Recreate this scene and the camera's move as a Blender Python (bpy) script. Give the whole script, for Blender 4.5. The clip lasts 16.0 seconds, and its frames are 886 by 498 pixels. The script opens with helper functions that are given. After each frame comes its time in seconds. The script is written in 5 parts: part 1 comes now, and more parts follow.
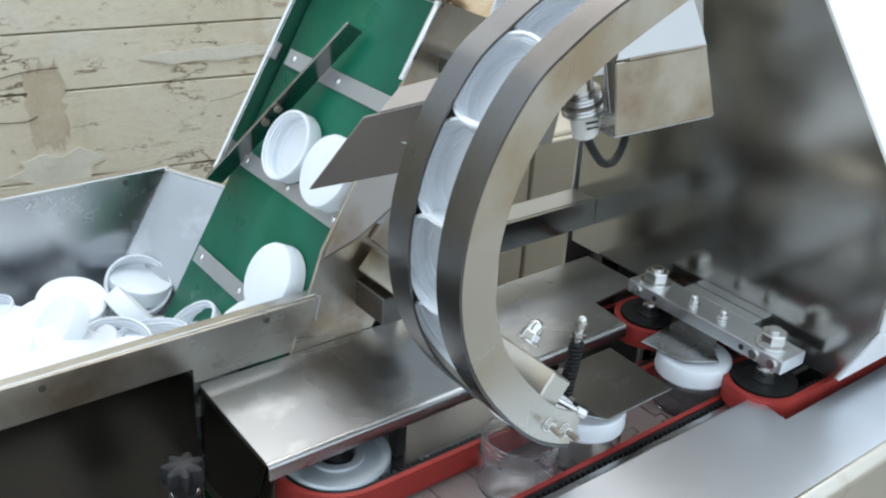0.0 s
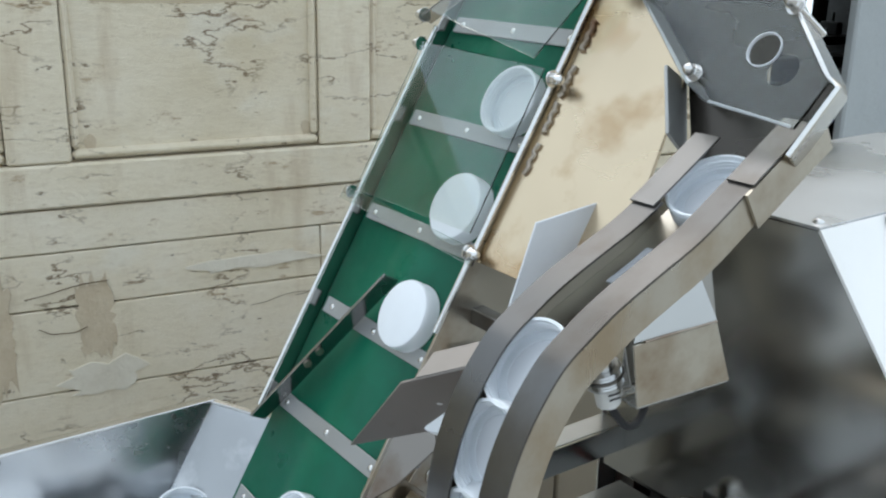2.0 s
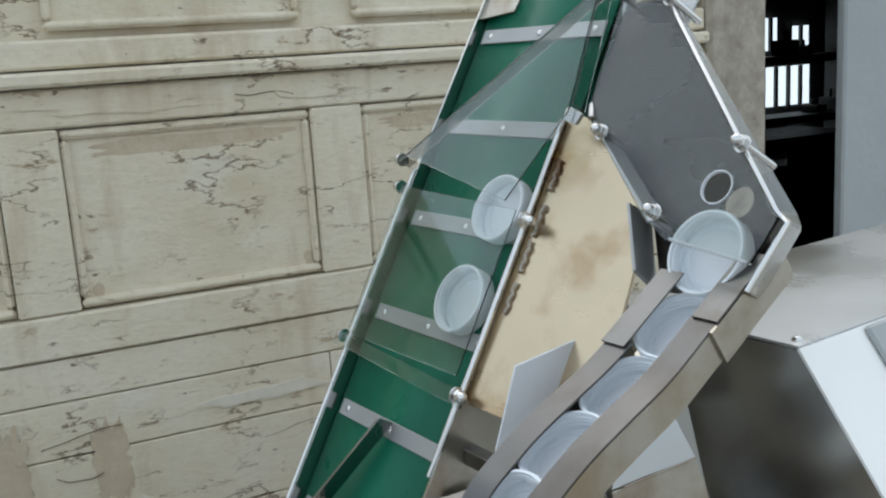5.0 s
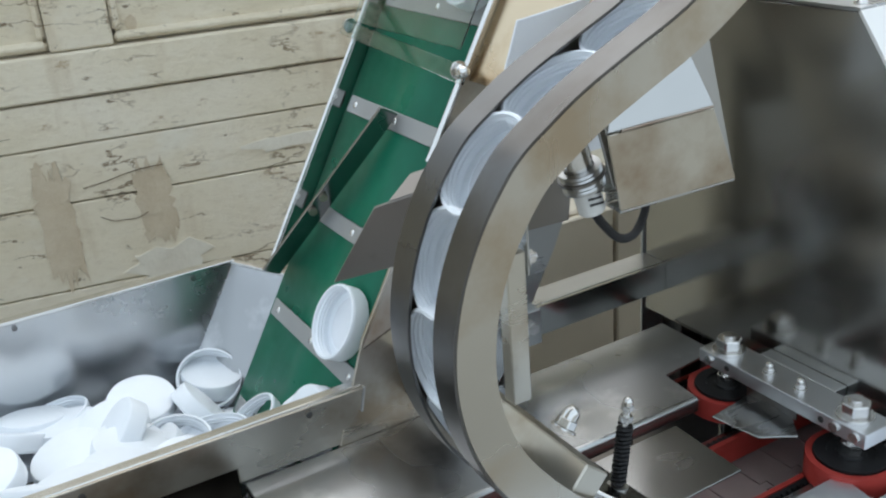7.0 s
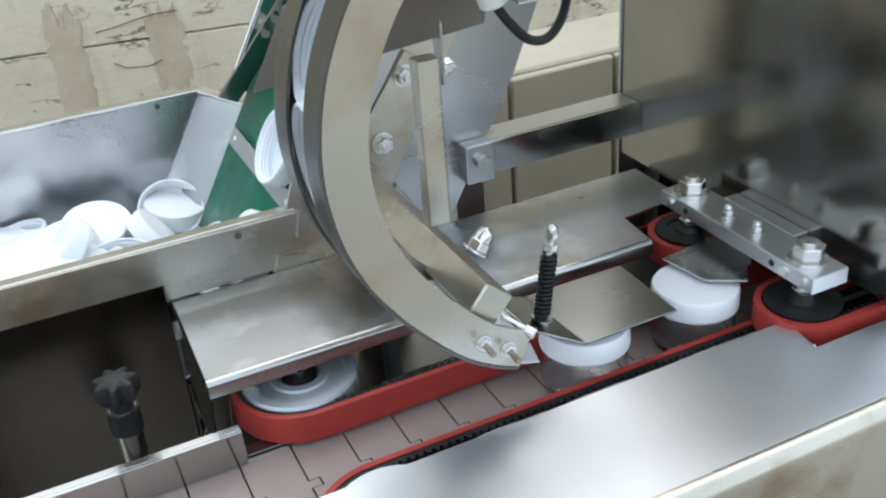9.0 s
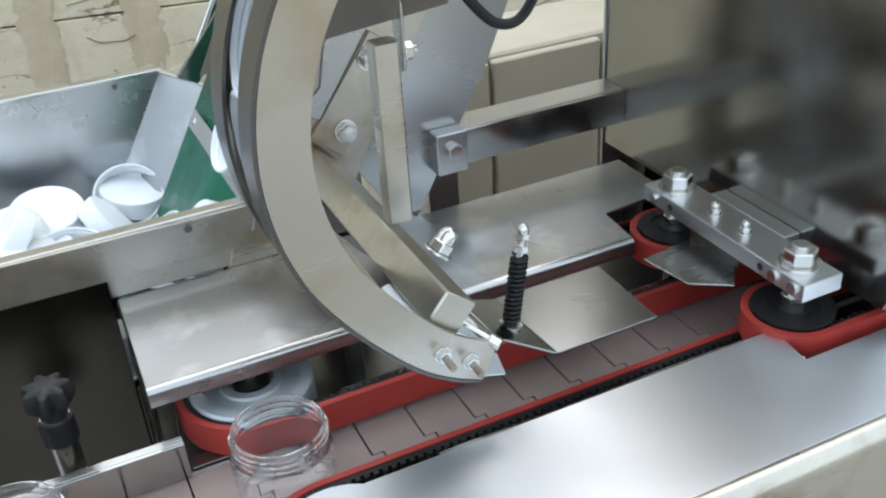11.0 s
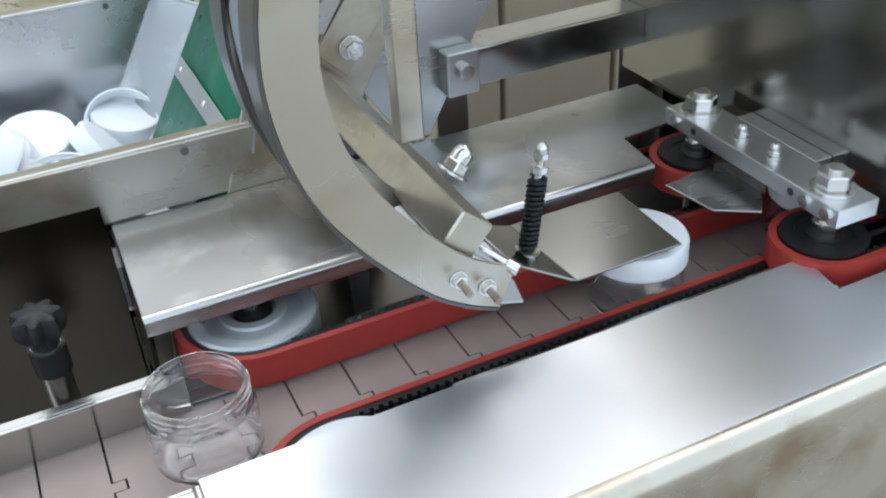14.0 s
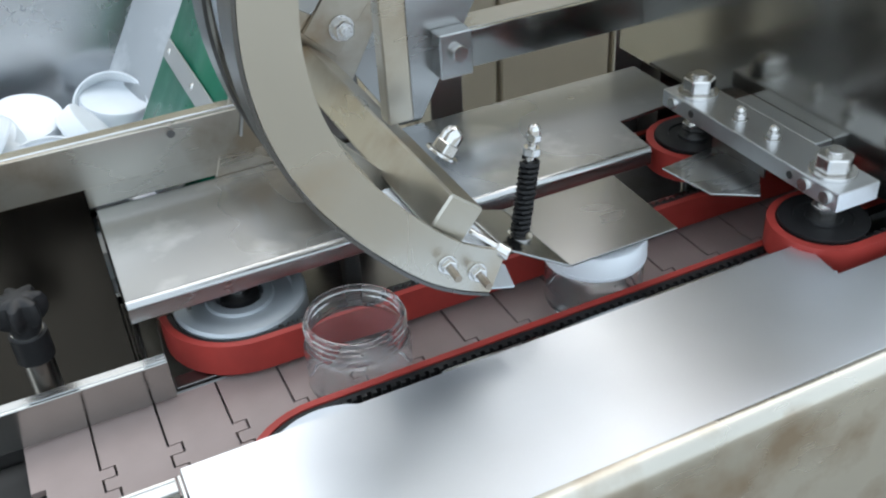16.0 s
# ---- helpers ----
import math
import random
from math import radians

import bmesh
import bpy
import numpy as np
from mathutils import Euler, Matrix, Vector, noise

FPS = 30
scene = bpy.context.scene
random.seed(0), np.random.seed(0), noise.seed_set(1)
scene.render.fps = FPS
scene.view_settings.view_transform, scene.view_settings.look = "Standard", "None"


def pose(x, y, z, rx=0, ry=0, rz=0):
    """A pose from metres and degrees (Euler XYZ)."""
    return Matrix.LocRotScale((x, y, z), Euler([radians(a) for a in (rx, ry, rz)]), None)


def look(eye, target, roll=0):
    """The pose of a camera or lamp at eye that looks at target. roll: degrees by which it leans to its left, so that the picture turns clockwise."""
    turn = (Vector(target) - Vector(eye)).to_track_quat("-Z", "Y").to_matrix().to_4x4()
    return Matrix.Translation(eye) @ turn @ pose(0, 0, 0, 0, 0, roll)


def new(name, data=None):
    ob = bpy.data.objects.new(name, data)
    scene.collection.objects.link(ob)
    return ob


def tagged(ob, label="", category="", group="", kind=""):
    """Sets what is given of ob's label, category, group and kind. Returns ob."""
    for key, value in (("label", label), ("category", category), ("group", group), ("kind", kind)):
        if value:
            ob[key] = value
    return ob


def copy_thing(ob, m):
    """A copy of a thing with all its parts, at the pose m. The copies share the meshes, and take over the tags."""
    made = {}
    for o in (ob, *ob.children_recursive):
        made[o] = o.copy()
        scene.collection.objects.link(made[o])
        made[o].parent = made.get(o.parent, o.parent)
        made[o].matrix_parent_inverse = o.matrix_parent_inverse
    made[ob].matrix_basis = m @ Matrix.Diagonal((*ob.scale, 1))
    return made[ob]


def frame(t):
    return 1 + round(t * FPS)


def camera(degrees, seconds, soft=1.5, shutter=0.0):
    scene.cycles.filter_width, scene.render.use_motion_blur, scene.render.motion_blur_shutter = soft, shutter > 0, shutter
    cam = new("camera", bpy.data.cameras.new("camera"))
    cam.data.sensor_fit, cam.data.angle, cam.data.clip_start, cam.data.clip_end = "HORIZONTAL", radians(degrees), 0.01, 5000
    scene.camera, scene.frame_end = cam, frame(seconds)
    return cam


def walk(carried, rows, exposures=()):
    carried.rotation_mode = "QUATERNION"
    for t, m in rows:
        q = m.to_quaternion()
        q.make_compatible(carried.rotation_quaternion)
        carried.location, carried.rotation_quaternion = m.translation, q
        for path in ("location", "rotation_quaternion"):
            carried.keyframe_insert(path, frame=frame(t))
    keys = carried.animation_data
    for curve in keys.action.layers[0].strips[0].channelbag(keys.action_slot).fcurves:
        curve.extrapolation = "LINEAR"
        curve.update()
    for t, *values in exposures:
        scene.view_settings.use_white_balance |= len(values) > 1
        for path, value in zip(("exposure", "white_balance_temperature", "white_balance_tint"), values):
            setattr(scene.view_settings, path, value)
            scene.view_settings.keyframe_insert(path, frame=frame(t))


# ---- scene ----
cam = camera(49.0, 16.0, soft=2.2)
PATH = [
    (0, (-0.437, -0.438, 1.371), (0.679, 0.964, 0.482), 3.2),
    (0.5, (-0.444, -0.441, 1.396), (0.685, 1.008, 0.605), 3.2),
    (1, (-0.45, -0.441, 1.404), (0.683, 1.034, 0.668), 3.8),
    (1.5, (-0.461, -0.441, 1.432), (0.651, 1.079, 0.757), 3.0),
    (2, (-0.45, -0.45, 1.462), (0.675, 1.094, 0.87), 1.1),
    (2.5, (-0.439, -0.458, 1.475), (0.725, 1.085, 0.962), 1.0),
    (3, (-0.459, -0.47, 1.503), (0.672, 1.133, 1.116), 0.1),
    (3.2, (-0.473, -0.475, 1.526), (0.634, 1.151, 1.163), -0.9),
    (5.3, (-0.416, -0.48, 1.498), (0.706, 1.125, 1.091), -3.7),
    (5.5, (-0.41, -0.476, 1.48), (0.703, 1.122, 1.021), -3.4),
    (6, (-0.389, -0.469, 1.44), (0.642, 1.133, 0.831), -4.7),
    (6.5, (-0.363, -0.468, 1.416), (0.626, 1.139, 0.753), -4.8),
    (7, (-0.341, -0.463, 1.379), (0.544, 1.151, 0.598), -4.7),
    (7.5, (-0.314, -0.464, 1.368), (0.518, 1.154, 0.536), -5.0),
    (8, (-0.293, -0.469, 1.355), (0.477, 1.155, 0.477), -4.7),
    (8.5, (-0.277, -0.483, 1.331), (0.422, 1.138, 0.392), -5.0),
    (9, (-0.244, -0.5, 1.309), (0.452, 1.102, 0.333), -4.7),
    (9.2, (-0.241, -0.5, 1.304), (0.46, 1.093, 0.318), -4.7),
    (11.3, (-0.201, -0.454, 1.29), (0.491, 1.122, 0.271), -3.8),
    (11.5, (-0.203, -0.45, 1.285), (0.484, 1.125, 0.261), -3.9),
    (12, (-0.203, -0.438, 1.276), (0.491, 1.11, 0.217), -3.2),
    (12.5, (-0.209, -0.43, 1.271), (0.471, 1.107, 0.187), -2.9),
    (13, (-0.212, -0.429, 1.269), (0.444, 1.109, 0.171), -3.3),
    (13.5, (-0.209, -0.431, 1.267), (0.45, 1.104, 0.166), -3.4),
    (14, (-0.203, -0.435, 1.264), (0.465, 1.088, 0.153), -3.7),
    (14.5, (-0.202, -0.432, 1.262), (0.469, 1.08, 0.139), -3.6),
    (15, (-0.204, -0.427, 1.261), (0.455, 1.089, 0.136), -3.5),
    (15.5, (-0.204, -0.426, 1.258), (0.447, 1.092, 0.13), -3.7),
    (16, (-0.193, -0.429, 1.254), (0.465, 1.084, 0.124), -3.8),
]
EXPOSURE = 0.34
walk(cam, [(t, look(eye, target, roll)) for t, eye, target, roll in PATH], [(t, EXPOSURE + e) for t, e in ((0.0, 0.40), (1.0, 0.32), (2.0, 0.08), (3.0, -0.13), (5.5, -0.19), (6.5, -0.08), (7.5, 0.2), (8.5, 0.38), (11.5, 0.48), (16.0, 0.42))])
# ---- end of path ----

# ---- world and light ----
world = bpy.data.worlds.new("sky")
scene.world = world
world.use_nodes = True
wn, wl = world.node_tree.nodes, world.node_tree.links
sky = wn.new("ShaderNodeTexSky")
sky.sky_type, sky.sun_disc, sky.sun_elevation, sky.sun_rotation = "NISHITA", False, radians(54), radians(32)
wn["Background"].inputs["Strength"].default_value = 0.15
sky.dust_density = 4.0
# a hazy, evenly overcast dome over the clear-sky gradient
haze = wn.new("ShaderNodeMix")
haze.data_type = "RGBA"
haze.inputs["Factor"].default_value = 0.8
haze.inputs["B"].default_value = (6.0, 6.95, 7.75, 1)
wl.new(sky.outputs[0], haze.inputs["A"])
wl.new(haze.outputs["Result"], wn["Background"].inputs["Color"])
sun = new("sun", bpy.data.lights.new("sun", "SUN"))
sun.data.energy, sun.data.angle, sun.data.color = 0.7, radians(75), (1.0, 0.97, 0.92)
sun.matrix_world = look((2.12, 3.7, 6.5), (0, 0.3, 1.0))


# ---- materials ----
def material(name, colour, rough=0.5, metal=0.0):
    m = bpy.data.materials.new(name)
    m.use_nodes = True
    p = m.node_tree.nodes["Principled BSDF"]
    p.inputs["Base Color"].default_value = (*colour, 1)
    p.inputs["Roughness"].default_value, p.inputs["Metallic"].default_value = rough, metal
    return m, m.node_tree.nodes, m.node_tree.links, p


def noise_node(n, l, scale, detail=4.0, stretch=(1, 1, 1), space="Object", rough=0.55):
    tc, mp, nz = n.new("ShaderNodeTexCoord"), n.new("ShaderNodeMapping"), n.new("ShaderNodeTexNoise")
    mp.inputs["Scale"].default_value = stretch
    nz.inputs["Scale"].default_value, nz.inputs["Detail"].default_value, nz.inputs["Roughness"].default_value = scale, detail, rough
    l.new(tc.outputs[space], mp.inputs["Vector"])
    l.new(mp.outputs["Vector"], nz.inputs["Vector"])
    return nz.outputs["Fac"]


def ramp(n, l, fac, stops):
    r = n.new("ShaderNodeValToRGB")
    r.color_ramp.elements[0].position, r.color_ramp.elements[0].color = stops[0][0], (*stops[0][1], 1)
    r.color_ramp.elements[1].position, r.color_ramp.elements[1].color = stops[-1][0], (*stops[-1][1], 1)
    for pos, c in stops[1:-1]:
        r.color_ramp.elements.new(pos).color = (*c, 1)
    l.new(fac, r.inputs["Fac"])
    return r.outputs["Color"]


def spread(n, l, fac, lo, hi, lo_in=0.3, hi_in=0.7):
    mr = n.new("ShaderNodeMapRange")
    for k, v in (("From Min", lo_in), ("From Max", hi_in), ("To Min", lo), ("To Max", hi)):
        mr.inputs[k].default_value = v
    l.new(fac, mr.inputs["Value"])
    return mr.outputs["Result"]


def bump(n, l, p, fac, strength, distance):
    b = n.new("ShaderNodeBump")
    b.inputs["Strength"].default_value, b.inputs["Distance"].default_value = strength, distance
    l.new(fac, b.inputs["Height"])
    l.new(b.outputs["Normal"], p.inputs["Normal"])


def mixed(n, l, fac, a, b):
    m = n.new("ShaderNodeMix")
    m.data_type = "RGBA"
    l.new(fac, m.inputs["Factor"])
    for sock, v in ((m.inputs["A"], a), (m.inputs["B"], b)):
        if isinstance(v, tuple):
            sock.default_value = (*v, 1)
        else:
            l.new(v, sock)
    return m.outputs["Result"]


def steel(name, colour, rough=(0.2, 0.36), grain=(0.6, 14, 14), stain=None, metal=1.0):
    """Brushed sheet: fine grain stretched across one axis, soft smears, and heat or hand stains."""
    m, n, l, p = material(name, colour, rough[0], metal)
    fine = noise_node(n, l, 13, 2, grain)
    smear = noise_node(n, l, 7, 2)
    add = n.new("ShaderNodeMath")
    add.operation = "MULTIPLY_ADD"
    l.new(fine, add.inputs[0])
    add.inputs[1].default_value = 0.16
    l.new(smear, add.inputs[2])
    l.new(spread(n, l, add.outputs[0], rough[0], rough[1], 0.38, 0.75), p.inputs["Roughness"])
    dark = tuple(c * 0.85 for c in colour)
    base = mixed(n, l, spread(n, l, noise_node(n, l, 5.5, 3), 0, 1, 0.35, 0.68), colour, dark)
    if stain:
        base = mixed(n, l, spread(n, l, noise_node(n, l, 13, 6), 0, 0.85, 0.50, 0.68), base, stain)
    l.new(base, p.inputs["Base Color"])
    return m


def plastic(name, colour, rough=0.35, speckle=0.12, scale=60, relief=0.0):
    m, n, l, p = material(name, colour, rough)
    f = noise_node(n, l, scale, 5)
    dark = tuple(c * (1 - speckle) for c in colour)
    l.new(mixed(n, l, spread(n, l, f, 0, 1), colour, dark), p.inputs["Base Color"])
    l.new(spread(n, l, noise_node(n, l, 25, 4), rough * 0.8, min(1.0, rough * 1.3)), p.inputs["Roughness"])
    if relief:
        bump(n, l, p, f, 0.3, relief)
    return m


STEEL = steel("brushed_steel", (0.49, 0.495, 0.49), (0.20, 0.32))
PLATE = steel("sheet_steel", (0.66, 0.66, 0.65), (0.26, 0.40), (0.6, 14, 14))
WARM = steel("stained_steel", (0.58, 0.55, 0.48), (0.22, 0.38), (1, 1, 10), (0.33, 0.25, 0.17))
TINTED = steel("straw_tinted_steel", (0.66, 0.54, 0.38), (0.24, 0.32), (1, 1, 10), (0.42, 0.28, 0.15))
RAIL = steel("rail_steel", (0.57, 0.54, 0.475), (0.20, 0.34), (8, 1, 1), (0.40, 0.32, 0.22))
# stained rail steel again, with the flanges' shaded look painted into a darker base
FLANGE = steel("shaded_flange_steel", (0.155, 0.152, 0.148), (0.22, 0.36), (1, 8, 1), (0.11, 0.10, 0.09))
MILL = steel("mill_scale_steel", (0.215, 0.212, 0.207), (0.24, 0.42), (1, 8, 1), (0.14, 0.12, 0.10))
RUSTY = steel("heat_marked_steel", (0.40, 0.35, 0.29), (0.35, 0.55), (1, 8, 1), (0.16, 0.08, 0.04))
HOODS = steel("polished_sheet", (0.42, 0.41, 0.38), (0.15, 0.19), (1, 10, 1))
# polished steel whose dark reflection of the surroundings is put into the base
DARKP = steel("dark_reflection_sheet", (0.075, 0.068, 0.06), (0.12, 0.26), (12, 1, 1))
BOLT = steel("nickel", (0.72, 0.71, 0.69), (0.12, 0.26), (1, 1, 1))
DULL = steel("dull_bar", (0.42, 0.425, 0.42), (0.45, 0.6), (1, 1, 6), None, 0.7)
# chute steel, darkened in the base for the dark things it would reflect
CHUTE = steel("dark_mirroring_sheet", (0.075, 0.068, 0.06), (0.20, 0.32), (1, 1, 10))
INNER = steel("mirror_side_wall", (0.50, 0.50, 0.48), (0.08, 0.18), (1, 1, 10))
SCRAPE = steel("brown_grey_sheet", (0.28, 0.26, 0.24), (0.34, 0.5), (1, 6, 1), (0.15, 0.11, 0.08))
PRESS = steel("dull_press_sheet", (0.33, 0.33, 0.325), (0.18, 0.30), (1, 8, 1))
HOPS = steel("hopper_sheet", (0.60, 0.615, 0.625), (0.20, 0.31), (8, 1, 8))
DULLS = steel("smeared_sheet", (0.40, 0.41, 0.42), (0.22, 0.40), (1, 1, 8), (0.66, 0.67, 0.68))
COVERS = steel("brushed_cover_sheet", (0.79, 0.815, 0.85), (0.32, 0.46), (0.6, 14, 14))
PAINTG = steel("zinc_plated_disc", (0.50, 0.54, 0.57), (0.34, 0.5), (1, 1, 1), None, 0.45)
ZINC = steel("zinc_casting", (0.80, 0.82, 0.84), (0.28, 0.42), (1, 6, 1), (0.6, 0.6, 0.6))
WHITE = plastic("white_plastic", (0.80, 0.835, 0.87), 0.38, 0.05, 30)
SHEETW = plastic("white_sheet", (0.74, 0.76, 0.79), 0.5, 0.08, 20)
GREEN = plastic("green_pvc", (0.005, 0.135, 0.075), 0.33, 0.25, 18, 0.0002)
RED = plastic("red_rubber", (0.40, 0.040, 0.030), 0.55, 0.22, 40, 0.0003)
BLACK = plastic("black_rubber", (0.018, 0.018, 0.019), 0.42, 0.3, 40, 0.0002)
BROWN = plastic("brown_acetal", (0.30, 0.235, 0.218), 0.42, 0.16, 22)
# near-black base that carries shade: unlit room, slide bed, screw holes
DARK = plastic("painted_shade", (0.03, 0.028, 0.026), 0.5, 0.3, 30)
GREY = plastic("grey_paint", (0.36, 0.38, 0.38), 0.5, 0.06, 8)
CREAM = plastic("cream_paint", (0.60, 0.54, 0.43), 0.45, 0.15, 6)
for black in (BLACK, GREEN):
    black.node_tree.nodes["Principled BSDF"].inputs["Specular IOR Level"].default_value = 0.25
PANELW = plastic("white_enamel", (0.86, 0.855, 0.83), 0.4, 0.05, 10)
LABELW = plastic("printed_label", (0.7, 0.7, 0.68), 0.5, 0.1, 60)
INK = plastic("black_ink", (0.03, 0.03, 0.03), 0.5, 0.1, 60)
REDINK = plastic("red_key", (0.5, 0.04, 0.03), 0.4, 0.1, 60)


def clear(name, colour, rough, weight=1.0):
    m, n, l, p = material(name, colour, rough)
    p.inputs["Transmission Weight"].default_value = weight
    p.inputs["IOR"].default_value = 1.42
    return m


PET = clear("clear_jar", (0.99, 0.99, 1.0), 0.04, 0.985)
SMOKED = clear("smoked_acrylic", (0.50, 0.47, 0.43), 0.12, 0.9)
ACRYL = clear("clear_acrylic", (0.93, 0.97, 0.95), 0.02)


def wall_paint():
    """Old cream limewash on timber: worn patches, brown damp streaks, cracks along the grain."""
    m, n, l, p = material("old_limewash", (0.5, 0.45, 0.36), 0.88)
    broad = noise_node(n, l, 2.3, 8, (1, 1, 1.6), rough=0.62)
    fine = noise_node(n, l, 42, 8, (1, 1, 2.5), rough=0.7)
    base = ramp(n, l, broad, [(0.28, (0.60, 0.515, 0.36)), (0.5, (0.71, 0.63, 0.48)), (0.72, (0.76, 0.695, 0.57))])
    streak = noise_node(n, l, 5.0, 6, (1.6, 1, 0.35), rough=0.6)
    base = mixed(n, l, spread(n, l, streak, 0, 0.65, 0.55, 0.70), base, (0.47, 0.36, 0.23))
    chips = noise_node(n, l, 16, 12, (0.6, 1, 1.7), rough=0.78)
    base = mixed(n, l, spread(n, l, chips, 0, 0.85, 0.585, 0.64), base, (0.38, 0.275, 0.165))
    pale = noise_node(n, l, 7, 5, (0.8, 1, 1.4))
    base = mixed(n, l, spread(n, l, pale, 0, 0.4, 0.58, 0.70), base, (0.74, 0.71, 0.62))
    base = mixed(n, l, spread(n, l, fine, 0, 0.4, 0.50, 0.72), base, (0.52, 0.43, 0.30))
    # small dark chips, and hairline cracks that run along the boards
    speck = noise_node(n, l, 34, 7, (0.55, 1, 1.2), rough=0.62)
    base = mixed(n, l, spread(n, l, speck, 0, 0.9, 0.655, 0.69), base, (0.17, 0.12, 0.075))
    line = noise_node(n, l, 7.5, 7, (0.5, 1, 1.5), rough=0.6)
    off = n.new("ShaderNodeMath")
    off.operation = "SUBTRACT"
    l.new(line, off.inputs[0])
    off.inputs[1].default_value = 0.5
    ab = n.new("ShaderNodeMath")
    ab.operation = "ABSOLUTE"
    l.new(off.outputs[0], ab.inputs[0])
    thin = spread(n, l, ab.outputs[0], 1, 0, 0.003, 0.013)
    here = spread(n, l, noise_node(n, l, 4.3, 4), 0, 0.9, 0.50, 0.57)
    both = n.new("ShaderNodeMath")
    both.operation = "MULTIPLY"
    l.new(thin, both.inputs[0])
    l.new(here, both.inputs[1])
    base = mixed(n, l, both.outputs[0], base, (0.17, 0.11, 0.06))
    l.new(base, p.inputs["Base Color"])
    b1 = n.new("ShaderNodeMath")
    b1.operation = "ADD"
    l.new(chips, b1.inputs[0])
    l.new(fine, b1.inputs[1])
    bump(n, l, p, b1.outputs[0], 0.5, 0.006)
    return m


def rough_stone(name, a, b, scale):
    m, n, l, p = material(name, a, 0.9)
    f = noise_node(n, l, scale, 10, rough=0.7)
    l.new(ramp(n, l, f, [(0.3, b), (0.7, a)]), p.inputs["Base Color"])
    bump(n, l, p, f, 0.8, 0.01)
    return m


LIME = wall_paint()
BAREW = rough_stone("bare_brown_render", (0.62, 0.53, 0.39), (0.48, 0.38, 0.26), 14)
CRACK = rough_stone("dark_crack", (0.20, 0.14, 0.085), (0.10, 0.07, 0.04), 40)
PALEW = rough_stone("pale_filler", (0.74, 0.69, 0.58), (0.62, 0.56, 0.45), 10)
STONE = rough_stone("rendered_pillar", (0.50, 0.44, 0.36), (0.27, 0.23, 0.18), 22)
GROUND = rough_stone("concrete_floor", (0.38, 0.37, 0.34), (0.33, 0.32, 0.29), 14)
PLAIN = rough_stone("grey_render", (0.40, 0.42, 0.42), (0.36, 0.38, 0.38), 6)
GLOW, gn, gl, gp = material("daylit_pane", (0.6, 0.7, 0.75), 0.4)
gp.inputs["Emission Color"].default_value, gp.inputs["Emission Strength"].default_value = (0.75, 0.88, 0.95, 1), 1.1


# ---- mesh helpers ----
def mesh_of(name, bm, mat, smooth=None):
    bmesh.ops.recalc_face_normals(bm, faces=bm.faces)
    me = bpy.data.meshes.new(name)
    bm.to_mesh(me)
    bm.free()
    me.materials.append(mat)
    if smooth is not None:
        for f in me.polygons:
            f.use_smooth = True
        me.set_sharp_from_angle(angle=radians(smooth))
    return me


def part(name, bm, mat, parent=None, label="", smooth=30):
    ob = new(name, mesh_of(name, bm, mat, smooth))
    ob.parent = parent
    if label:
        tagged(ob, label)
    return ob


def thing(name, label, category, m=None, group="", kind=""):
    ob = new(name)
    ob.empty_display_size = 0.02
    if m is not None:
        ob.matrix_world = m
    return tagged(ob, label, category, group, kind)


def soften(bm, width, verts=None):
    if width:
        bmesh.ops.bevel(bm, geom=list(bm.edges), offset=width, segments=1, affect="EDGES", clamp_overlap=True)
    return bm


def box(lo, hi, bevel=0.0008):
    bm = bmesh.new()
    bmesh.ops.create_cube(bm, size=1)
    for v in bm.verts:
        v.co = [lo[k] + (v.co[k] + 0.5) * (hi[k] - lo[k]) for k in range(3)]
    return soften(bm, bevel)


def join(bm, other, m=None):
    """Adds another bmesh, moved by m, and frees it."""
    me = bpy.data.meshes.new("joined")
    if m is not None:
        other.transform(m)
    other.to_mesh(me)
    other.free()
    bm.from_mesh(me)
    bpy.data.meshes.remove(me)
    return bm


def plate(points, thick, bevel=0.0004):
    """A flat sheet with these corners in space, thickened to both sides of its plane."""
    bm = bmesh.new()
    f = bm.faces.new([bm.verts.new(p) for p in points])
    f.normal_update()
    nrm = f.normal.copy()
    for v in bm.verts:
        v.co -= nrm * thick / 2
    r = bmesh.ops.extrude_face_region(bm, geom=[f])
    bmesh.ops.translate(bm, vec=nrm * thick, verts=[g for g in r["geom"] if isinstance(g, bmesh.types.BMVert)])
    return soften(bm, bevel)


def along(a, b):
    a, b = Vector(a), Vector(b)
    return Matrix.Translation(a) @ (b - a).to_track_quat("Z", "Y").to_matrix().to_4x4()


def rod(a, b, r, r2=None, n=24, bevel=0.0):
    """A cylinder, cone or prism from a to b."""
    bm = bmesh.new()
    h = (Vector(b) - Vector(a)).length
    bmesh.ops.create_cone(bm, cap_ends=True, segments=n, radius1=r, radius2=r if r2 is None else r2, depth=h, matrix=Matrix.Translation((0, 0, h / 2)))
    soften(bm, bevel)
    bm.transform(along(a, b))
    return bm


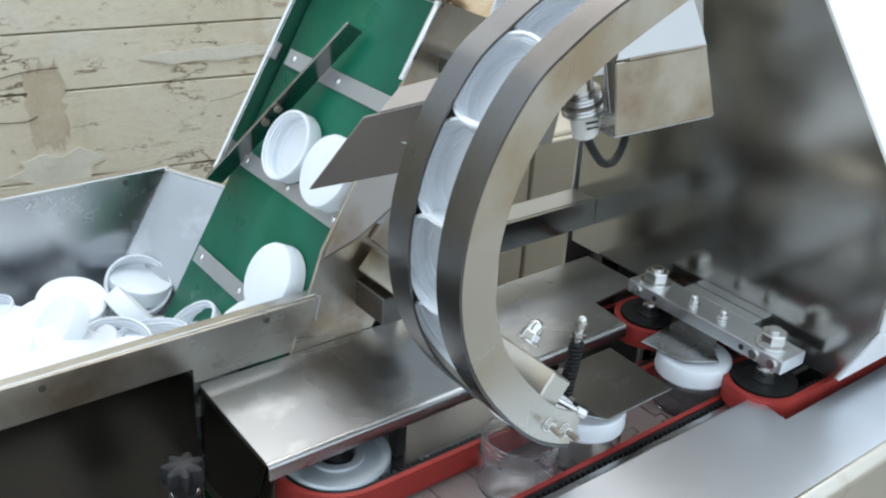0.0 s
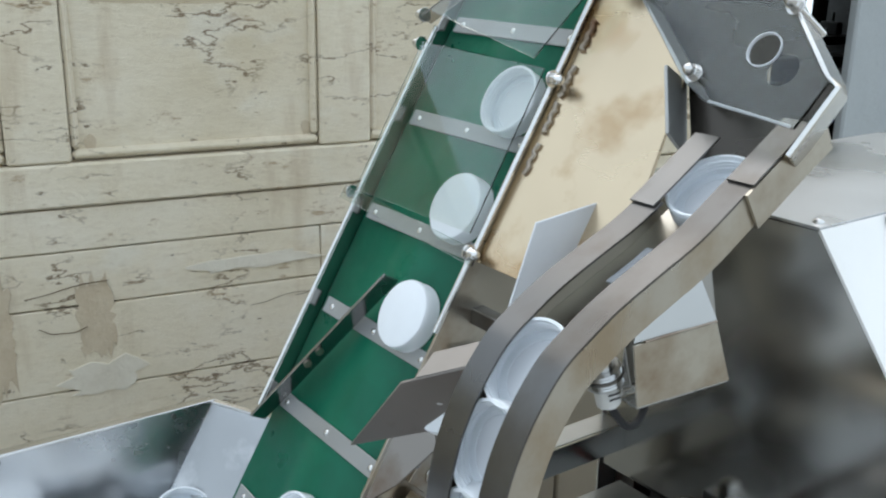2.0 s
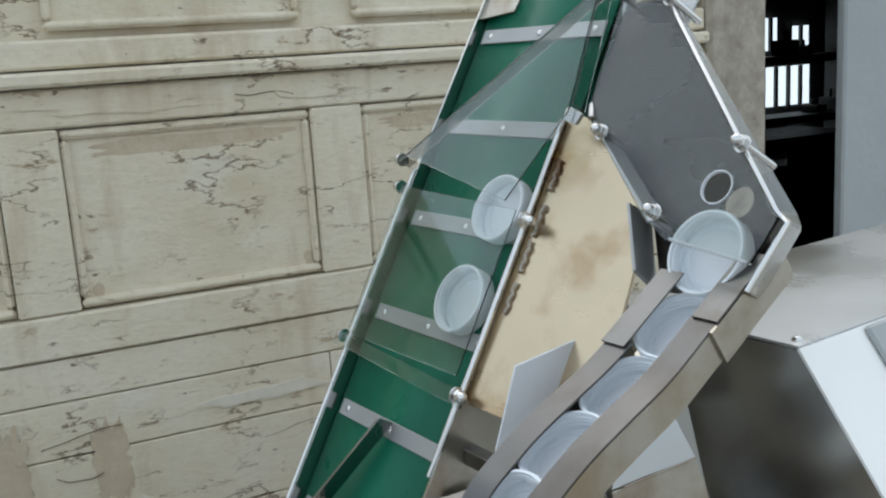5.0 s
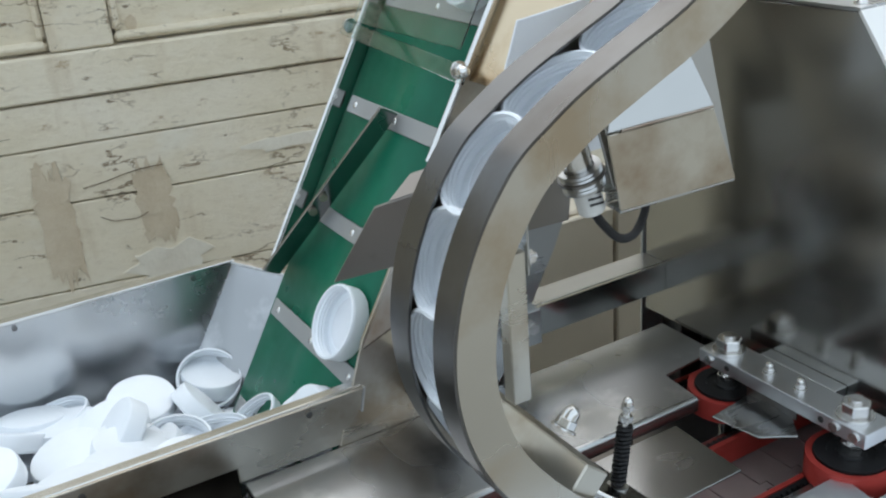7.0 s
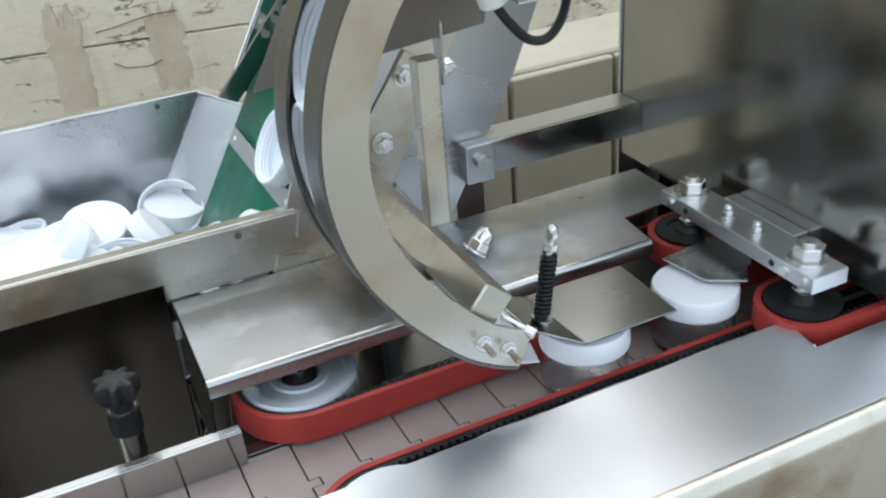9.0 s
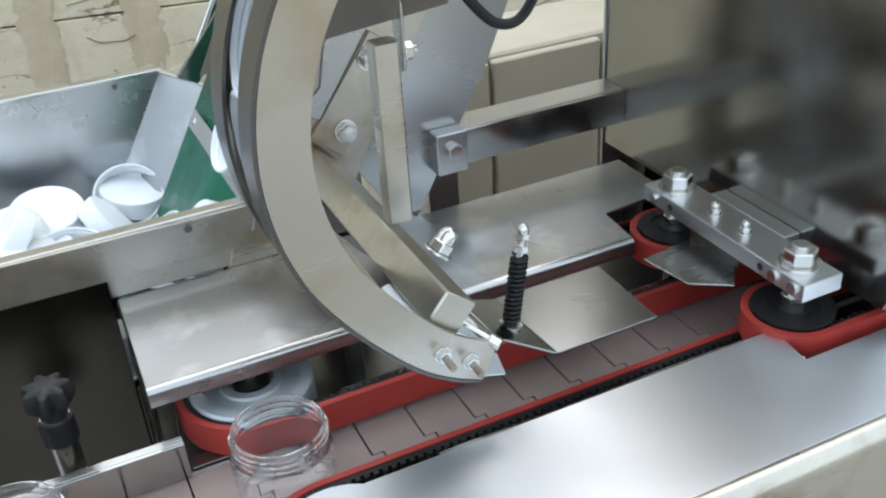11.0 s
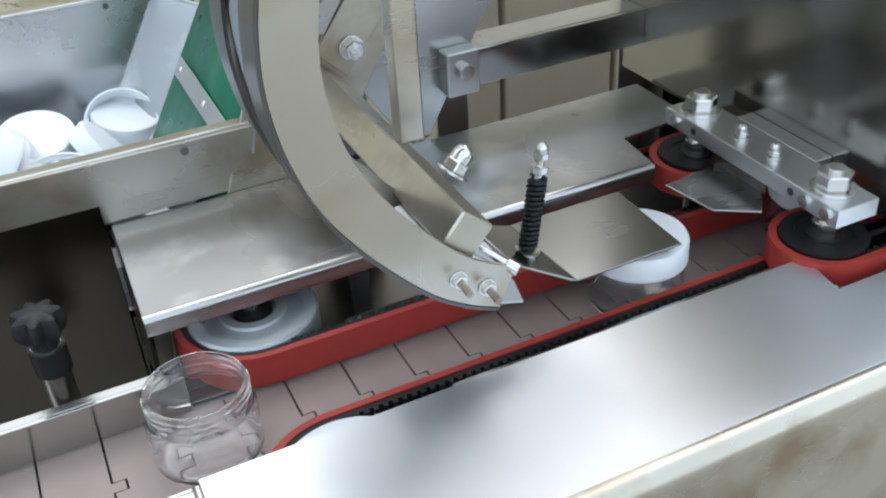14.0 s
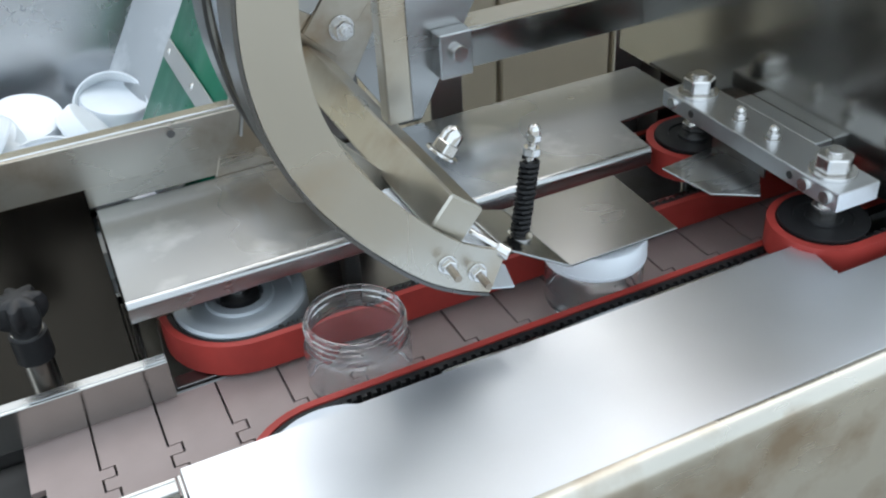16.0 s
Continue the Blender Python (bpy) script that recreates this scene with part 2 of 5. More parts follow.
def lathe(profile, n=40):
    """Turns (radius, height) rows round z."""
    bm = bmesh.new()
    rings = []
    for r, z in profile:
        rings.append([bm.verts.new((r * math.cos(2 * math.pi * k / n), r * math.sin(2 * math.pi * k / n), z)) for k in range(n)] if r > 1e-6 else [bm.verts.new((0, 0, z))])
    for a, b in zip(rings, rings[1:]):
        for k in range(n):
            k2 = (k + 1) % n
            if len(a) == 1 and len(b) == 1:
                continue
            if len(a) == 1:
                bm.faces.new((a[0], b[k], b[k2]))
            elif len(b) == 1:
                bm.faces.new((a[k], a[k2], b[0]))
            else:
                bm.faces.new((a[k], a[k2], b[k2], b[k]))
    return bm


def tube(points, r, n=10):
    bm = bmesh.new()
    pts = [Vector(p) for p in points]
    rings = []
    for i, p in enumerate(pts):
        d = (pts[min(i + 1, len(pts) - 1)] - pts[max(i - 1, 0)]).normalized()
        q = d.to_track_quat("Z", "Y").to_matrix()
        rings.append([bm.verts.new(p + q @ Vector((r * math.cos(2 * math.pi * k / n), r * math.sin(2 * math.pi * k / n), 0))) for k in range(n)])
    for a, b in zip(rings, rings[1:]):
        for k in range(n):
            bm.faces.new((a[k], a[(k + 1) % n], b[(k + 1) % n], b[k]))
    bm.faces.new(rings[0][::-1])
    bm.faces.new(rings[-1])
    return bm


def curve_points(ctrl, steps=6):
    """A smooth line through the control points."""
    c = [Vector(p) for p in ctrl]
    c = [2 * c[0] - c[1]] + c + [2 * c[-1] - c[-2]]
    out = []
    for i in range(1, len(c) - 2):
        for k in range(steps):
            t = k / steps
            p0, p1, p2, p3 = c[i - 1:i + 3]
            out.append(0.5 * (2 * p1 + (p2 - p0) * t + (2 * p0 - 5 * p1 + 4 * p2 - p3) * t * t + (3 * p1 - p0 - 3 * p2 + p3) * t ** 3))
    return out + [c[-2]]


def strip(line, section):
    """Sweeps a closed section of (across, out) offsets: line rows hold a point, the across and the out direction."""
    bm = bmesh.new()
    rings = [[bm.verts.new(p + a * u + o * v) for u, v in section] for p, a, o in line]
    m = len(section)
    for a, b in zip(rings, rings[1:]):
        for k in range(m):
            bm.faces.new((a[k], a[(k + 1) % m], b[(k + 1) % m], b[k]))
    bm.faces.new(rings[0][::-1])
    bm.faces.new(rings[-1])
    return bm


def bolt_set(parent, p, axis, af, head="nut", stud=0.0, washer=True, mat=None):
    """A hex nut (or bolt head, or domed nut) standing on p along axis, with its washer and stud end, as parts."""
    mat = mat or BOLT
    p, axis = Vector(p), Vector(axis).normalized()
    r = af / 2 / math.cos(math.pi / 6)
    at = 0.0
    if washer:
        part("washer", rod(p, p + axis * af * 0.12, af * 0.72, n=28, bevel=0.0002), mat, parent)
        at = af * 0.12
    h = af * (0.52 if head == "nut" else 0.5)
    part("nut" if head != "bolt" else "bolt_head", rod(p + axis * at, p + axis * (at + h), r, n=6, bevel=af * 0.05), mat, parent, smooth=20)
    if head == "dome":
        prof = [(af * 0.46, 0)] + [(af * 0.46 * math.cos(a), af * 0.25 + af * 0.46 * math.sin(a)) for a in [k * math.pi / 14 for k in range(8)]]
        bm = lathe(prof, 20)
        bm.transform(along(p + axis * (at + h), p + axis * (at + h + 1)))
        part("dome", bm, mat, parent)
    elif head == "nut" and stud:
        part("stud", rod(p + axis * at, p + axis * (at + h + stud), af * 0.3, n=16, bevel=0.0004), mat, parent)

# ---- setting: ground, wall, opening ----
ground = tagged(part("ground", box((-40, -40, -0.2), (40, 40, 0.0), 0), GROUND), "worn grey concrete yard floor", "ground", kind="structure")

WALL_UP = 0.022
WALL = pose(0.0, 1.287, WALL_UP, 0, 0, -10)   # along the wall, into it, up


def wall_piece(name, lo, hi, mat, bevel=0.004, parent=None):
    lo = (lo[0], lo[1], lo[2] - WALL_UP) if lo[2] < 0.025 and hi[2] > 0.05 else lo
    ob = part(name, box(lo, hi, bevel), mat, parent)
    if parent is None:
        ob.matrix_world = WALL
    return ob


wall = tagged(wall_piece("wall_north", (-4.0, 0.03, 0), (1.42, 0.2, 1.82), LIME, 0), "old cream limewashed timber wall with framed panels, stained and cracked", "wall", kind="structure")
random.seed(4)
# plain horizontal boards under the panels, each with its own edges
BOARDS = [0.0, 0.16, 0.31, 0.46, 0.635, 0.80, 0.905, 0.985]
for z0, z1 in zip(BOARDS, BOARDS[1:]):
    cuts = [-4.0, -1.9 + random.uniform(-.3, .3), 0.46, 1.42] if 0.75 < z0 < 0.9 else [-4.0, -1.5 + random.uniform(-.3, .3), 1.42]
    for u0, u1 in zip(cuts, cuts[1:]):
        wall_piece("board", (u0 + .001, random.uniform(0, .003), z0 + .0016), (u1 - .001, 0.032, z1 - .0016), LIME, 0.0016, wall)
wall_piece("bottom_rail", (-4.0, -0.004, 0.988), (1.42, 0.032, 1.066), LIME, 0.004, wall)
wall_piece("top_rail", (-4.0, 0.0, 1.395), (1.42, 0.032, 1.462), LIME, 0.004, wall)
wall_piece("ledge", (-4.0, -0.028, 1.466), (1.42, 0.032, 1.492), LIME, 0.006, wall)
wall_piece("upper_rail", (-4.0, -0.008, 1.496), (1.42, 0.032, 1.545), LIME, 0.005, wall)
for k in range(-4, 3):
    u0 = 0.006 + 0.562 * k
    wall_piece("stile", (u0 - 0.105, -0.002, 1.068), (u0, 0.032, 1.393), LIME, 0.004, wall)
    for zlo, zhi in ((1.072, 1.39), (1.56, 1.74)):
        ulo, uhi = u0 + .002, u0 + 0.455
        # raised field and its four mouldings
        wall_piece("panel", (ulo + .012, 0.016, zlo + .012), (uhi - .012, 0.034, zhi - .012), LIME, 0.0, wall)
        for a, b in (((ulo, zlo), (uhi, zlo + .016)), ((ulo, zhi - .016), (uhi, zhi)), ((ulo, zlo + .017), (ulo + .014, zhi - .017)), ((uhi - .014, zlo + .017), (uhi, zhi - .017))):
            wall_piece("moulding", (a[0], 0.002, a[1]), (b[0], 0.034, b[1]), LIME, 0.006, wall)
wall_piece("head_rail", (-4.0, 0.0, 1.76), (1.42, 0.032, 1.82), LIME, 0.004, wall)
# patches of their own: bare strips, filler and loose flakes
def patch(name, u, z, ru, rz, mat, seed, thick=0.002, n=17, y=-0.0004, edge=0.45):
    random.seed(seed)
    ring = []
    for k in range(n):
        c, s = math.cos(k * math.tau / n), math.sin(k * math.tau / n)
        q = (abs(c) ** 4 + abs(s) ** 4) ** -0.25
        ring.append((u + ru * c * q * random.uniform(1 - edge, 1.1), y, z + rz * s * q * random.uniform(1 - edge, 1.1)))
    part(name, plate(ring, thick, 0.0004), mat, wall)


patch("filler_patch", 0.030, 0.655, 0.085, 0.042, PALEW, 1, 0.005)
patch("bare_patch", 0.022, 0.775, 0.034, 0.085, BAREW, 2, 0.0012, 46, edge=0.3)
patch("bare_patch", -0.150, 0.76, 0.034, 0.12, BAREW, 3, 0.0012, 46, edge=0.3)
patch("bare_patch", 0.56, 0.76, 0.032, 0.06, BAREW, 12, 0.0012, 46, edge=0.3)
patch("filler_strip", 0.33, 0.848, 0.14, 0.017, PALEW, 4, 0.003)
patch("bare_patch", 0.245, 1.352, 0.185, 0.014, BAREW, 5, 0.0015, 25, 0.0157, 0.15)
patch("bare_patch", 0.80, 1.352, 0.185, 0.014, BAREW, 6, 0.0015, 25, 0.0157, 0.15)
patch("loose_flake", 0.11, 1.428, 0.16, 0.022, LIME, 7, 0.004, 23, -0.001, 0.5)
patch("loose_flake", 0.47, 1.43, 0.10, 0.018, LIME, 8, 0.004, 19, -0.001, 0.5)
patch("loose_flake", -0.30, 1.43, 0.13, 0.02, LIME, 9, 0.004, 19, -0.001, 0.5)
patch("dark_chip", 0.040, 1.098, 0.013, 0.016, BAREW, 10, 0.002, 9, 0.0155)
patch("dark_chip", 0.438, 1.10, 0.010, 0.018, BAREW, 11, 0.002, 9, 0.0155)

random.seed(21)
for k in range(26):
    u, z = random.uniform(-0.55, 0.9), random.choice((0.50, 0.66, 0.70, 0.76, 0.83, 0.87, 0.93, 1.03, 1.43))
    du, dz = random.uniform(0.04, 0.16), random.uniform(-0.02, 0.03)
    way = curve_points([(u + du * i / 4, -0.0028, z + dz * i / 4 + random.uniform(-.006, .006)) for i in range(5)], 4)
    part("crack", tube(way, random.uniform(.0005, .0011), 5), CRACK, wall)
pillar = tagged(wall_piece("pillar", (1.422, -0.02, 0), (1.60, 0.3, 1.82), STONE, 0.012), "rough rendered stone pillar beside the doorway", "pillar", kind="structure")
wall_piece("lintel", (1.602, -0.01, 1.575), (6.2, 0.2, 1.82), LIME, 0.006)
tagged(bpy.data.objects["lintel"], "stained timber lintel over the doorway", "lintel", kind="structure")
right = tagged(wall_piece("wall_east", (1.85, -0.02, 0), (6.2, 0.012, 1.573), PLAIN, 0.006), "flat grey rendered wall", "wall", kind="structure")
# the room behind the doorway, closed round; its lack of light is painted near black
room = tagged(wall_piece("room_shell", (0.6, 3.2, 0), (6.6, 3.3, 1.82), DARK, 0), "workshop back wall, painted near black for the unlit room", "wall", kind="structure")
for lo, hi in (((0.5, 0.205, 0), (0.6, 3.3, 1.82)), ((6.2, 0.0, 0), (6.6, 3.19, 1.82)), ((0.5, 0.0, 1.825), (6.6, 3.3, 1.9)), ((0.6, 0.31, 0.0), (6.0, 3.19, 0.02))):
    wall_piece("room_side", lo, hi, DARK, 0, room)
for i, (u0, z0, u1, z1) in enumerate(((4.58, 1.35, 4.72, 1.56), (4.83, 1.37, 5.00, 1.50), (4.60, 0.98, 4.80, 1.24), (4.82, 0.98, 5.01, 1.24), (4.84, 0.69, 5.0, 0.82))):
    w = thing("window_%d" % (i + 1), "small daylit workshop window with dark bars", "window", kind="structure")
    w.matrix_world = WALL
    part("pane", box((u0, 3.175, z0), (u1, 3.185, z1), 0), GLOW, w)
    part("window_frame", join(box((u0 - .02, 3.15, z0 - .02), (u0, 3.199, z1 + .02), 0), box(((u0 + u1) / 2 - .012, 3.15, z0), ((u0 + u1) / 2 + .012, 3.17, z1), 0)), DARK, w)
bench = thing("workbench", "workbench with a vice, painted near black for the unlit room", "workbench")
bench.matrix_world = WALL
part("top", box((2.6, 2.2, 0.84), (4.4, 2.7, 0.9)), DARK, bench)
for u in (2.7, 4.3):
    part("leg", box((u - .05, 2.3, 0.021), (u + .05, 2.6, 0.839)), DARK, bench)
shelf_rack = thing("storage_rack", "storage rack with bins, painted near black for the unlit room", "rack")
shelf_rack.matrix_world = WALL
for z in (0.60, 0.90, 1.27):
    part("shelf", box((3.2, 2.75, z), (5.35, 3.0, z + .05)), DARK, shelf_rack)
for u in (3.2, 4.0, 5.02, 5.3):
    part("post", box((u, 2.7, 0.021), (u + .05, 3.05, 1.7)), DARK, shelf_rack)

bin_box = thing("storage_bin", "dim blue plastic bin on the rack in the unlit room", "bin")
bin_box.matrix_world = WALL
part("bin", box((4.66, 2.72, 0.405), (5.2, 2.99, 0.6), .01), plastic("blue_plastic", (0.02, 0.05, 0.16), 0.5, 0.2, 12), bin_box)
for u, z, w, h in ((4.45, 1.321, 0.10, 0.16), (4.62, 1.321, 0.05, 0.09), (4.70, 0.951, 0.09, 0.08), (4.86, 0.951, 0.05, 0.14)):
    tool = thing("machine_part", "cast machine part standing on the rack, painted near black for the unlit room", "machine part", group="parts on the rack")
    tool.matrix_world = WALL
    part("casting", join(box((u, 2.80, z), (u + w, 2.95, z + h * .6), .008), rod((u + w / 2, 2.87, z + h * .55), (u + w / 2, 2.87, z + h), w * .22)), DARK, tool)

# ---- machine base ----
body = thing("machine_cabinet", "steel machine base cabinet on four feet under the conveyor", "machine")
part("cabinet", box((-0.17, -0.165, 0.12), (0.92, 0.26, 0.80), 0.004), PLATE, body)
part("deck", box((-0.18, -0.168, 0.802), (0.95, 0.27, 0.815), 0.001), MILL, body)
for x in (-0.12, 0.86):
    for y in (-0.12, 0.2):
        part("foot", rod((x, y, 0.0), (x, y, 0.119), 0.025), BLACK, body)
cab = thing("side_cabinet", "plain cream painted cabinet standing behind the machine", "cabinet")
part("carcass", box((0.165, 0.47, 0.02), (0.9, 0.60, 0.925), 0.003), CREAM, cab)
for x0, x1 in ((0.168, 0.272), (0.278, 0.42), (0.426, 0.62)):
    part("door", box((x0, 0.458, 0.1), (x1, 0.469, 0.92), 0.002), CREAM, cab)
for x in (0.2, 0.86):
    part("foot", box((x, 0.48, 0.0), (x + .03, 0.59, 0.019)), BLACK, cab)

# front shelf: folded sheet with a notch for the second belt
shelf = thing("front_cover", "bright brushed steel folded cover along the conveyor front", "cover")
part("cover_top", plate([(-0.183, -0.061, 0.8975), (0.214, -0.061, 0.8975), (0.2085, -0.097, 0.8975), (0.9, -0.097, 0.8975), (0.9, -0.1602, 0.8975), (-0.183, -0.1602, 0.8975)], 0.003), COVERS, shelf)
FOLD = [(-0.1605 - .0115 * math.sin(a), 0.8875 + .0115 * math.cos(a)) for a in [k * math.pi / 16 for k in range(9)]] + [(-0.1735, 0.84), (-0.176, 0.5)]
FOLD += [(y + .003, z - .001) for y, z in FOLD[::-1]]
part("front_fold", strip([(Vector((x, 0, 0)), Vector((0, 1, 0)), Vector((0, 0, 1))) for x in (-0.183, 0.36, 0.9)], FOLD), WARM, shelf, "rounded front fold and skirt", 40)
part("tab", plate([(0.2045, -0.090, 0.8975), (0.2115, -0.093, 0.8975), (0.209, -0.1035, 0.888), (0.203, -0.101, 0.888)], 0.002), SHEETW, shelf, "bent white-edged tab at the notch")
part("end_fold", plate([(-0.1845, -0.061, 0.895), (-0.1845, -0.17, 0.895), (-0.1845, -0.17, 0.817), (-0.1845, -0.061, 0.817)], 0.002), PLATE, shelf)
part("leg", box((-0.15, -0.174, 0.0), (-0.12, -0.166, 0.83)), PLATE, shelf)
part("inner_lip", plate([(-0.05, -0.0595, 0.8955), (0.205, -0.0595, 0.8955), (0.205, -0.0595, 0.887), (-0.05, -0.0595, 0.887)], 0.0015), STEEL, shelf)

# back cover over the clamp belt drive
cover = thing("belt_cover", "smooth folded steel cover plate over the rear clamp belt", "cover")
part("cover_top", plate([(-0.182, 0.074, 0.9105), (0.192, 0.074, 0.9105), (0.196, 0.115, 0.9105), (0.262, 0.122, 0.9105), (0.262, 0.192, 0.9105), (-0.18, 0.192, 0.9105)], 0.003, 0.0003), DULLS, cover)
LIP = [(0.0738 - .0045 * math.sin(a), 0.9075 + .0045 * math.cos(a)) for a in [k * math.pi / 12 for k in range(7)]] + [(0.0693, 0.8985)]
LIP += [(y + .002, z - .0008) for y, z in LIP[::-1]]
part("front_lip", strip([(Vector((x, 0, 0)), Vector((0, 1, 0)), Vector((0, 0, 1))) for x in (-0.182, 0.192)], LIP), STEEL, cover, "rounded front fold", 40)
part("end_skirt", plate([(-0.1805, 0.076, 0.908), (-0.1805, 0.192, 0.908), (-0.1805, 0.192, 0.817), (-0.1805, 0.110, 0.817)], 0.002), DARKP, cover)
part("right_skirt", plate([(0.193, 0.076, 0.908), (0.197, 0.114, 0.908), (0.197, 0.114, 0.885), (0.193, 0.076, 0.895)], 0.002), PLATE, cover)
part("stay", plate([(-0.165, 0.09, 0.909), (-0.150, 0.09, 0.909), (-0.130, 0.10, 0.8155), (-0.170, 0.10, 0.8155)], 0.003), WARM, cover)
part("corner_brace", plate([(-0.176, 0.12, 0.905), (-0.178, 0.12, 0.8165), (-0.142, 0.12, 0.8165), (-0.150, 0.12, 0.838), (-0.157, 0.12, 0.905)], .002), WARM, cover)
for x in (-0.03, 0.155):
    part("post", box((x, 0.125, 0.8155), (x + .012, 0.137, 0.909)), PLATE, cover)

# ---- conveyor ----
BELT_Z, MID = 0.855, 0.005
frame_ = thing("conveyor", "steel conveyor frame with guide rails and legs", "conveyor")
for y0, y1 in ((-0.050, -0.0385), (0.0485, 0.060)):
    part("side_channel", box((-2.75, y0, 0.800 + .016), (0.95, y1, 0.8535), 0.001), MILL, frame_)
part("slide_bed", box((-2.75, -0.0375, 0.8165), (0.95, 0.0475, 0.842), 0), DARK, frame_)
part("rear_guide", box((-2.75, 0.0425, 0.856), (-0.1695, 0.0448, 0.884), 0.0004), INNER, frame_, "flat polished guide rail end")
part("rear_guide_fold", box((-2.75, 0.045, 0.8815), (-0.1695, 0.052, 0.884), 0.0004), STEEL, frame_)
part("front_guide", box((-2.75, -0.046, 0.856), (-0.186, -0.0436, 0.8775), 0.0004), INNER, frame_)
part("front_guide_fold", box((-2.75, -0.054, 0.8752), (-0.186, -0.0463, 0.8775), 0.0004), STEEL, frame_)
part("wear_strip", box((-0.168, 0.0483, 0.8545), (0.9, 0.060, 0.8575), 0.0004), MILL, frame_)
for x in (-2.6, -1.5, -0.4):
    for y in (-0.05, 0.045):
        part("leg", box((x, y, 0.0), (x + .03, y + .015, 0.8155)), PLATE, frame_)


def slat_mesh():
    """One chain plate with its interlocking hinge fingers."""
    p, y0, y1 = 0.0381, -0.036, 0.046
    g = 0.0007
    out = [(g, y0), (g, y0 + .014), (0.0085, y0 + .014), (0.0085, y0 + .023), (g, y0 + .023), (g, y0 + .032), (0.0085, y0 + .032), (0.0085, y0 + .041), (g, y0 + .041), (g, y1)]
    trim = [0, .0008, .0008, -.0008, -.0008, .0008, .0008, -.0008, -.0008, 0]
    pts = out + [(x + p - 2 * g, y + d) for (x, y), d in list(zip(out, trim))[::-1]]
    bm = bmesh.new()
    f = bm.faces.new([bm.verts.new((x, y, BELT_Z - .0045)) for x, y in pts])
    r = bmesh.ops.extrude_face_region(bm, geom=[f])
    bmesh.ops.translate(bm, vec=(0, 0, .0045), verts=[v for v in r["geom"] if isinstance(v, bmesh.types.BMVert)])
    return mesh_of("slat", bm, BROWN, 20)


chain = thing("conveyor_chain", "brown plastic slat chain with hinged plates", "conveyor chain")
slat = slat_mesh()
for k in range(84):
    s = new("slat", slat)
    s.parent = chain
    s.location = (-2.42 + 0.0381 * k, 0, 0)

# clamp belts: toothed black inside, red rubber face


def belt_loop(xa, xb, yc, r, z0, z1, t0, t1, n=22):
    """A flat belt round two pulleys of radius r, between t0 and t1 outside of them."""
    path = []
    for k in range(n + 1):
        a = math.pi / 2 + math.pi * k / n
        path.append((xa, yc, a))
    for k in range(n + 1):
        a = -math.pi / 2 + math.pi * k / n
        path.append((xb, yc, a))
    bm = bmesh.new()
    rings = []
    for cx, cy, a in path:
        c, s = math.cos(a), math.sin(a)
        rings.append([bm.verts.new((cx + c * q, cy + s * q, z)) for q, z in ((r + t0, z0), (r + t1, z0), (r + t1, z1), (r + t0, z1))])
    for i in range(len(rings)):
        a, b = rings[i], rings[(i + 1) % len(rings)]
        for k in range(4):
            bm.faces.new((a[k], a[(k + 1) % 4], b[(k + 1) % 4], b[k]))
    return bm


def teeth(xa, xb, y, out, z0, z1):
    bm = bmesh.new()
    x = xa
    while x < xb:
        join(bm, box((x, min(y, y + out), z0), (x + .003, max(y, y + out), z1), 0))
        x += .006
    return bm


def pulley(parent, x, y, r, z0, z1, disc, hub, name="pulley"):
    prof = [(0, z0), (r, z0), (r, z1 - .002), (r - .0015, z1), (r * .80, z1), (r * .78, z1 - .0025), (r * .52, z1 - .0025), (r * .50, z1 - .0005), (r * .36, z1 - .0005), (r * .34, z1 - .006), (0, z1 - .006)]
    bm = lathe(prof, 48)
    bm.transform(Matrix.Translation((x, y, 0)))
    w = part(name, bm, disc, parent)
    part("hub", rod((x, y, z1 - .006), (x, y, z1 + .001), r * .3), hub, w)
    part("shaft", rod((x, y, z0 - .03), (x, y, z1 + .009), .0045), BOLT, w)
    part("shaft_nut", rod((x, y, z1 + .001), (x, y, z1 + .006), .008, n=6, bevel=.0004), BOLT, w)
    return w


CLO, CHI = 0.8585, 0.881
rear = thing("rear_clamp_belt", "red rubber clamp belt on a grey flanged pulley", "belt drive")
part("belt_face", belt_loop(-0.113, 0.62, 0.0895, 0.044, CLO, CHI, .0035, .008), RED, rear)
part("belt_core", belt_loop(-0.113, 0.62, 0.0895, 0.044, CLO, CHI - .001, .0, .0034), BLACK, rear)
part("belt_teeth", teeth(-0.10, 0.60, 0.0455, .0028, CLO, CHI - .001), BLACK, rear)
pulley(rear, -0.113, 0.0895, 0.0432, CLO - .002, CHI + .0015, PAINTG, BLACK)
pulley(rear, 0.62, 0.0895, 0.0432, CLO - .002, CHI + .0015, ZINC, BLACK)
part("backing_bar", box((-0.06, 0.0495, CLO), (0.55, 0.0545, CHI - .004), .0004), STEEL, rear)
part("bearer", box((-0.14, 0.075, 0.8155), (0.65, 0.105, 0.826), .001), MILL, rear)
front = thing("front_clamp_belt", "red rubber clamp belt on a pale flanged pulley", "belt drive")
part("belt_face", belt_loop(-0.105, 0.62, -0.0795, 0.044, CLO, CHI, .0035, .008), RED, front)
part("belt_core", belt_loop(-0.105, 0.62, -0.0795, 0.044, CLO, CHI - .001, .0, .0034), BLACK, front)
part("belt_teeth", teeth(-0.09, 0.60, -0.0383, .0028, CLO, CHI - .001), BLACK, front)
pulley(front, -0.105, -0.0795, 0.0432, CLO - .002, CHI + .0015, SHEETW, BLACK)
pulley(front, 0.62, -0.0795, 0.0432, CLO - .002, CHI + .0015, ZINC, BLACK)
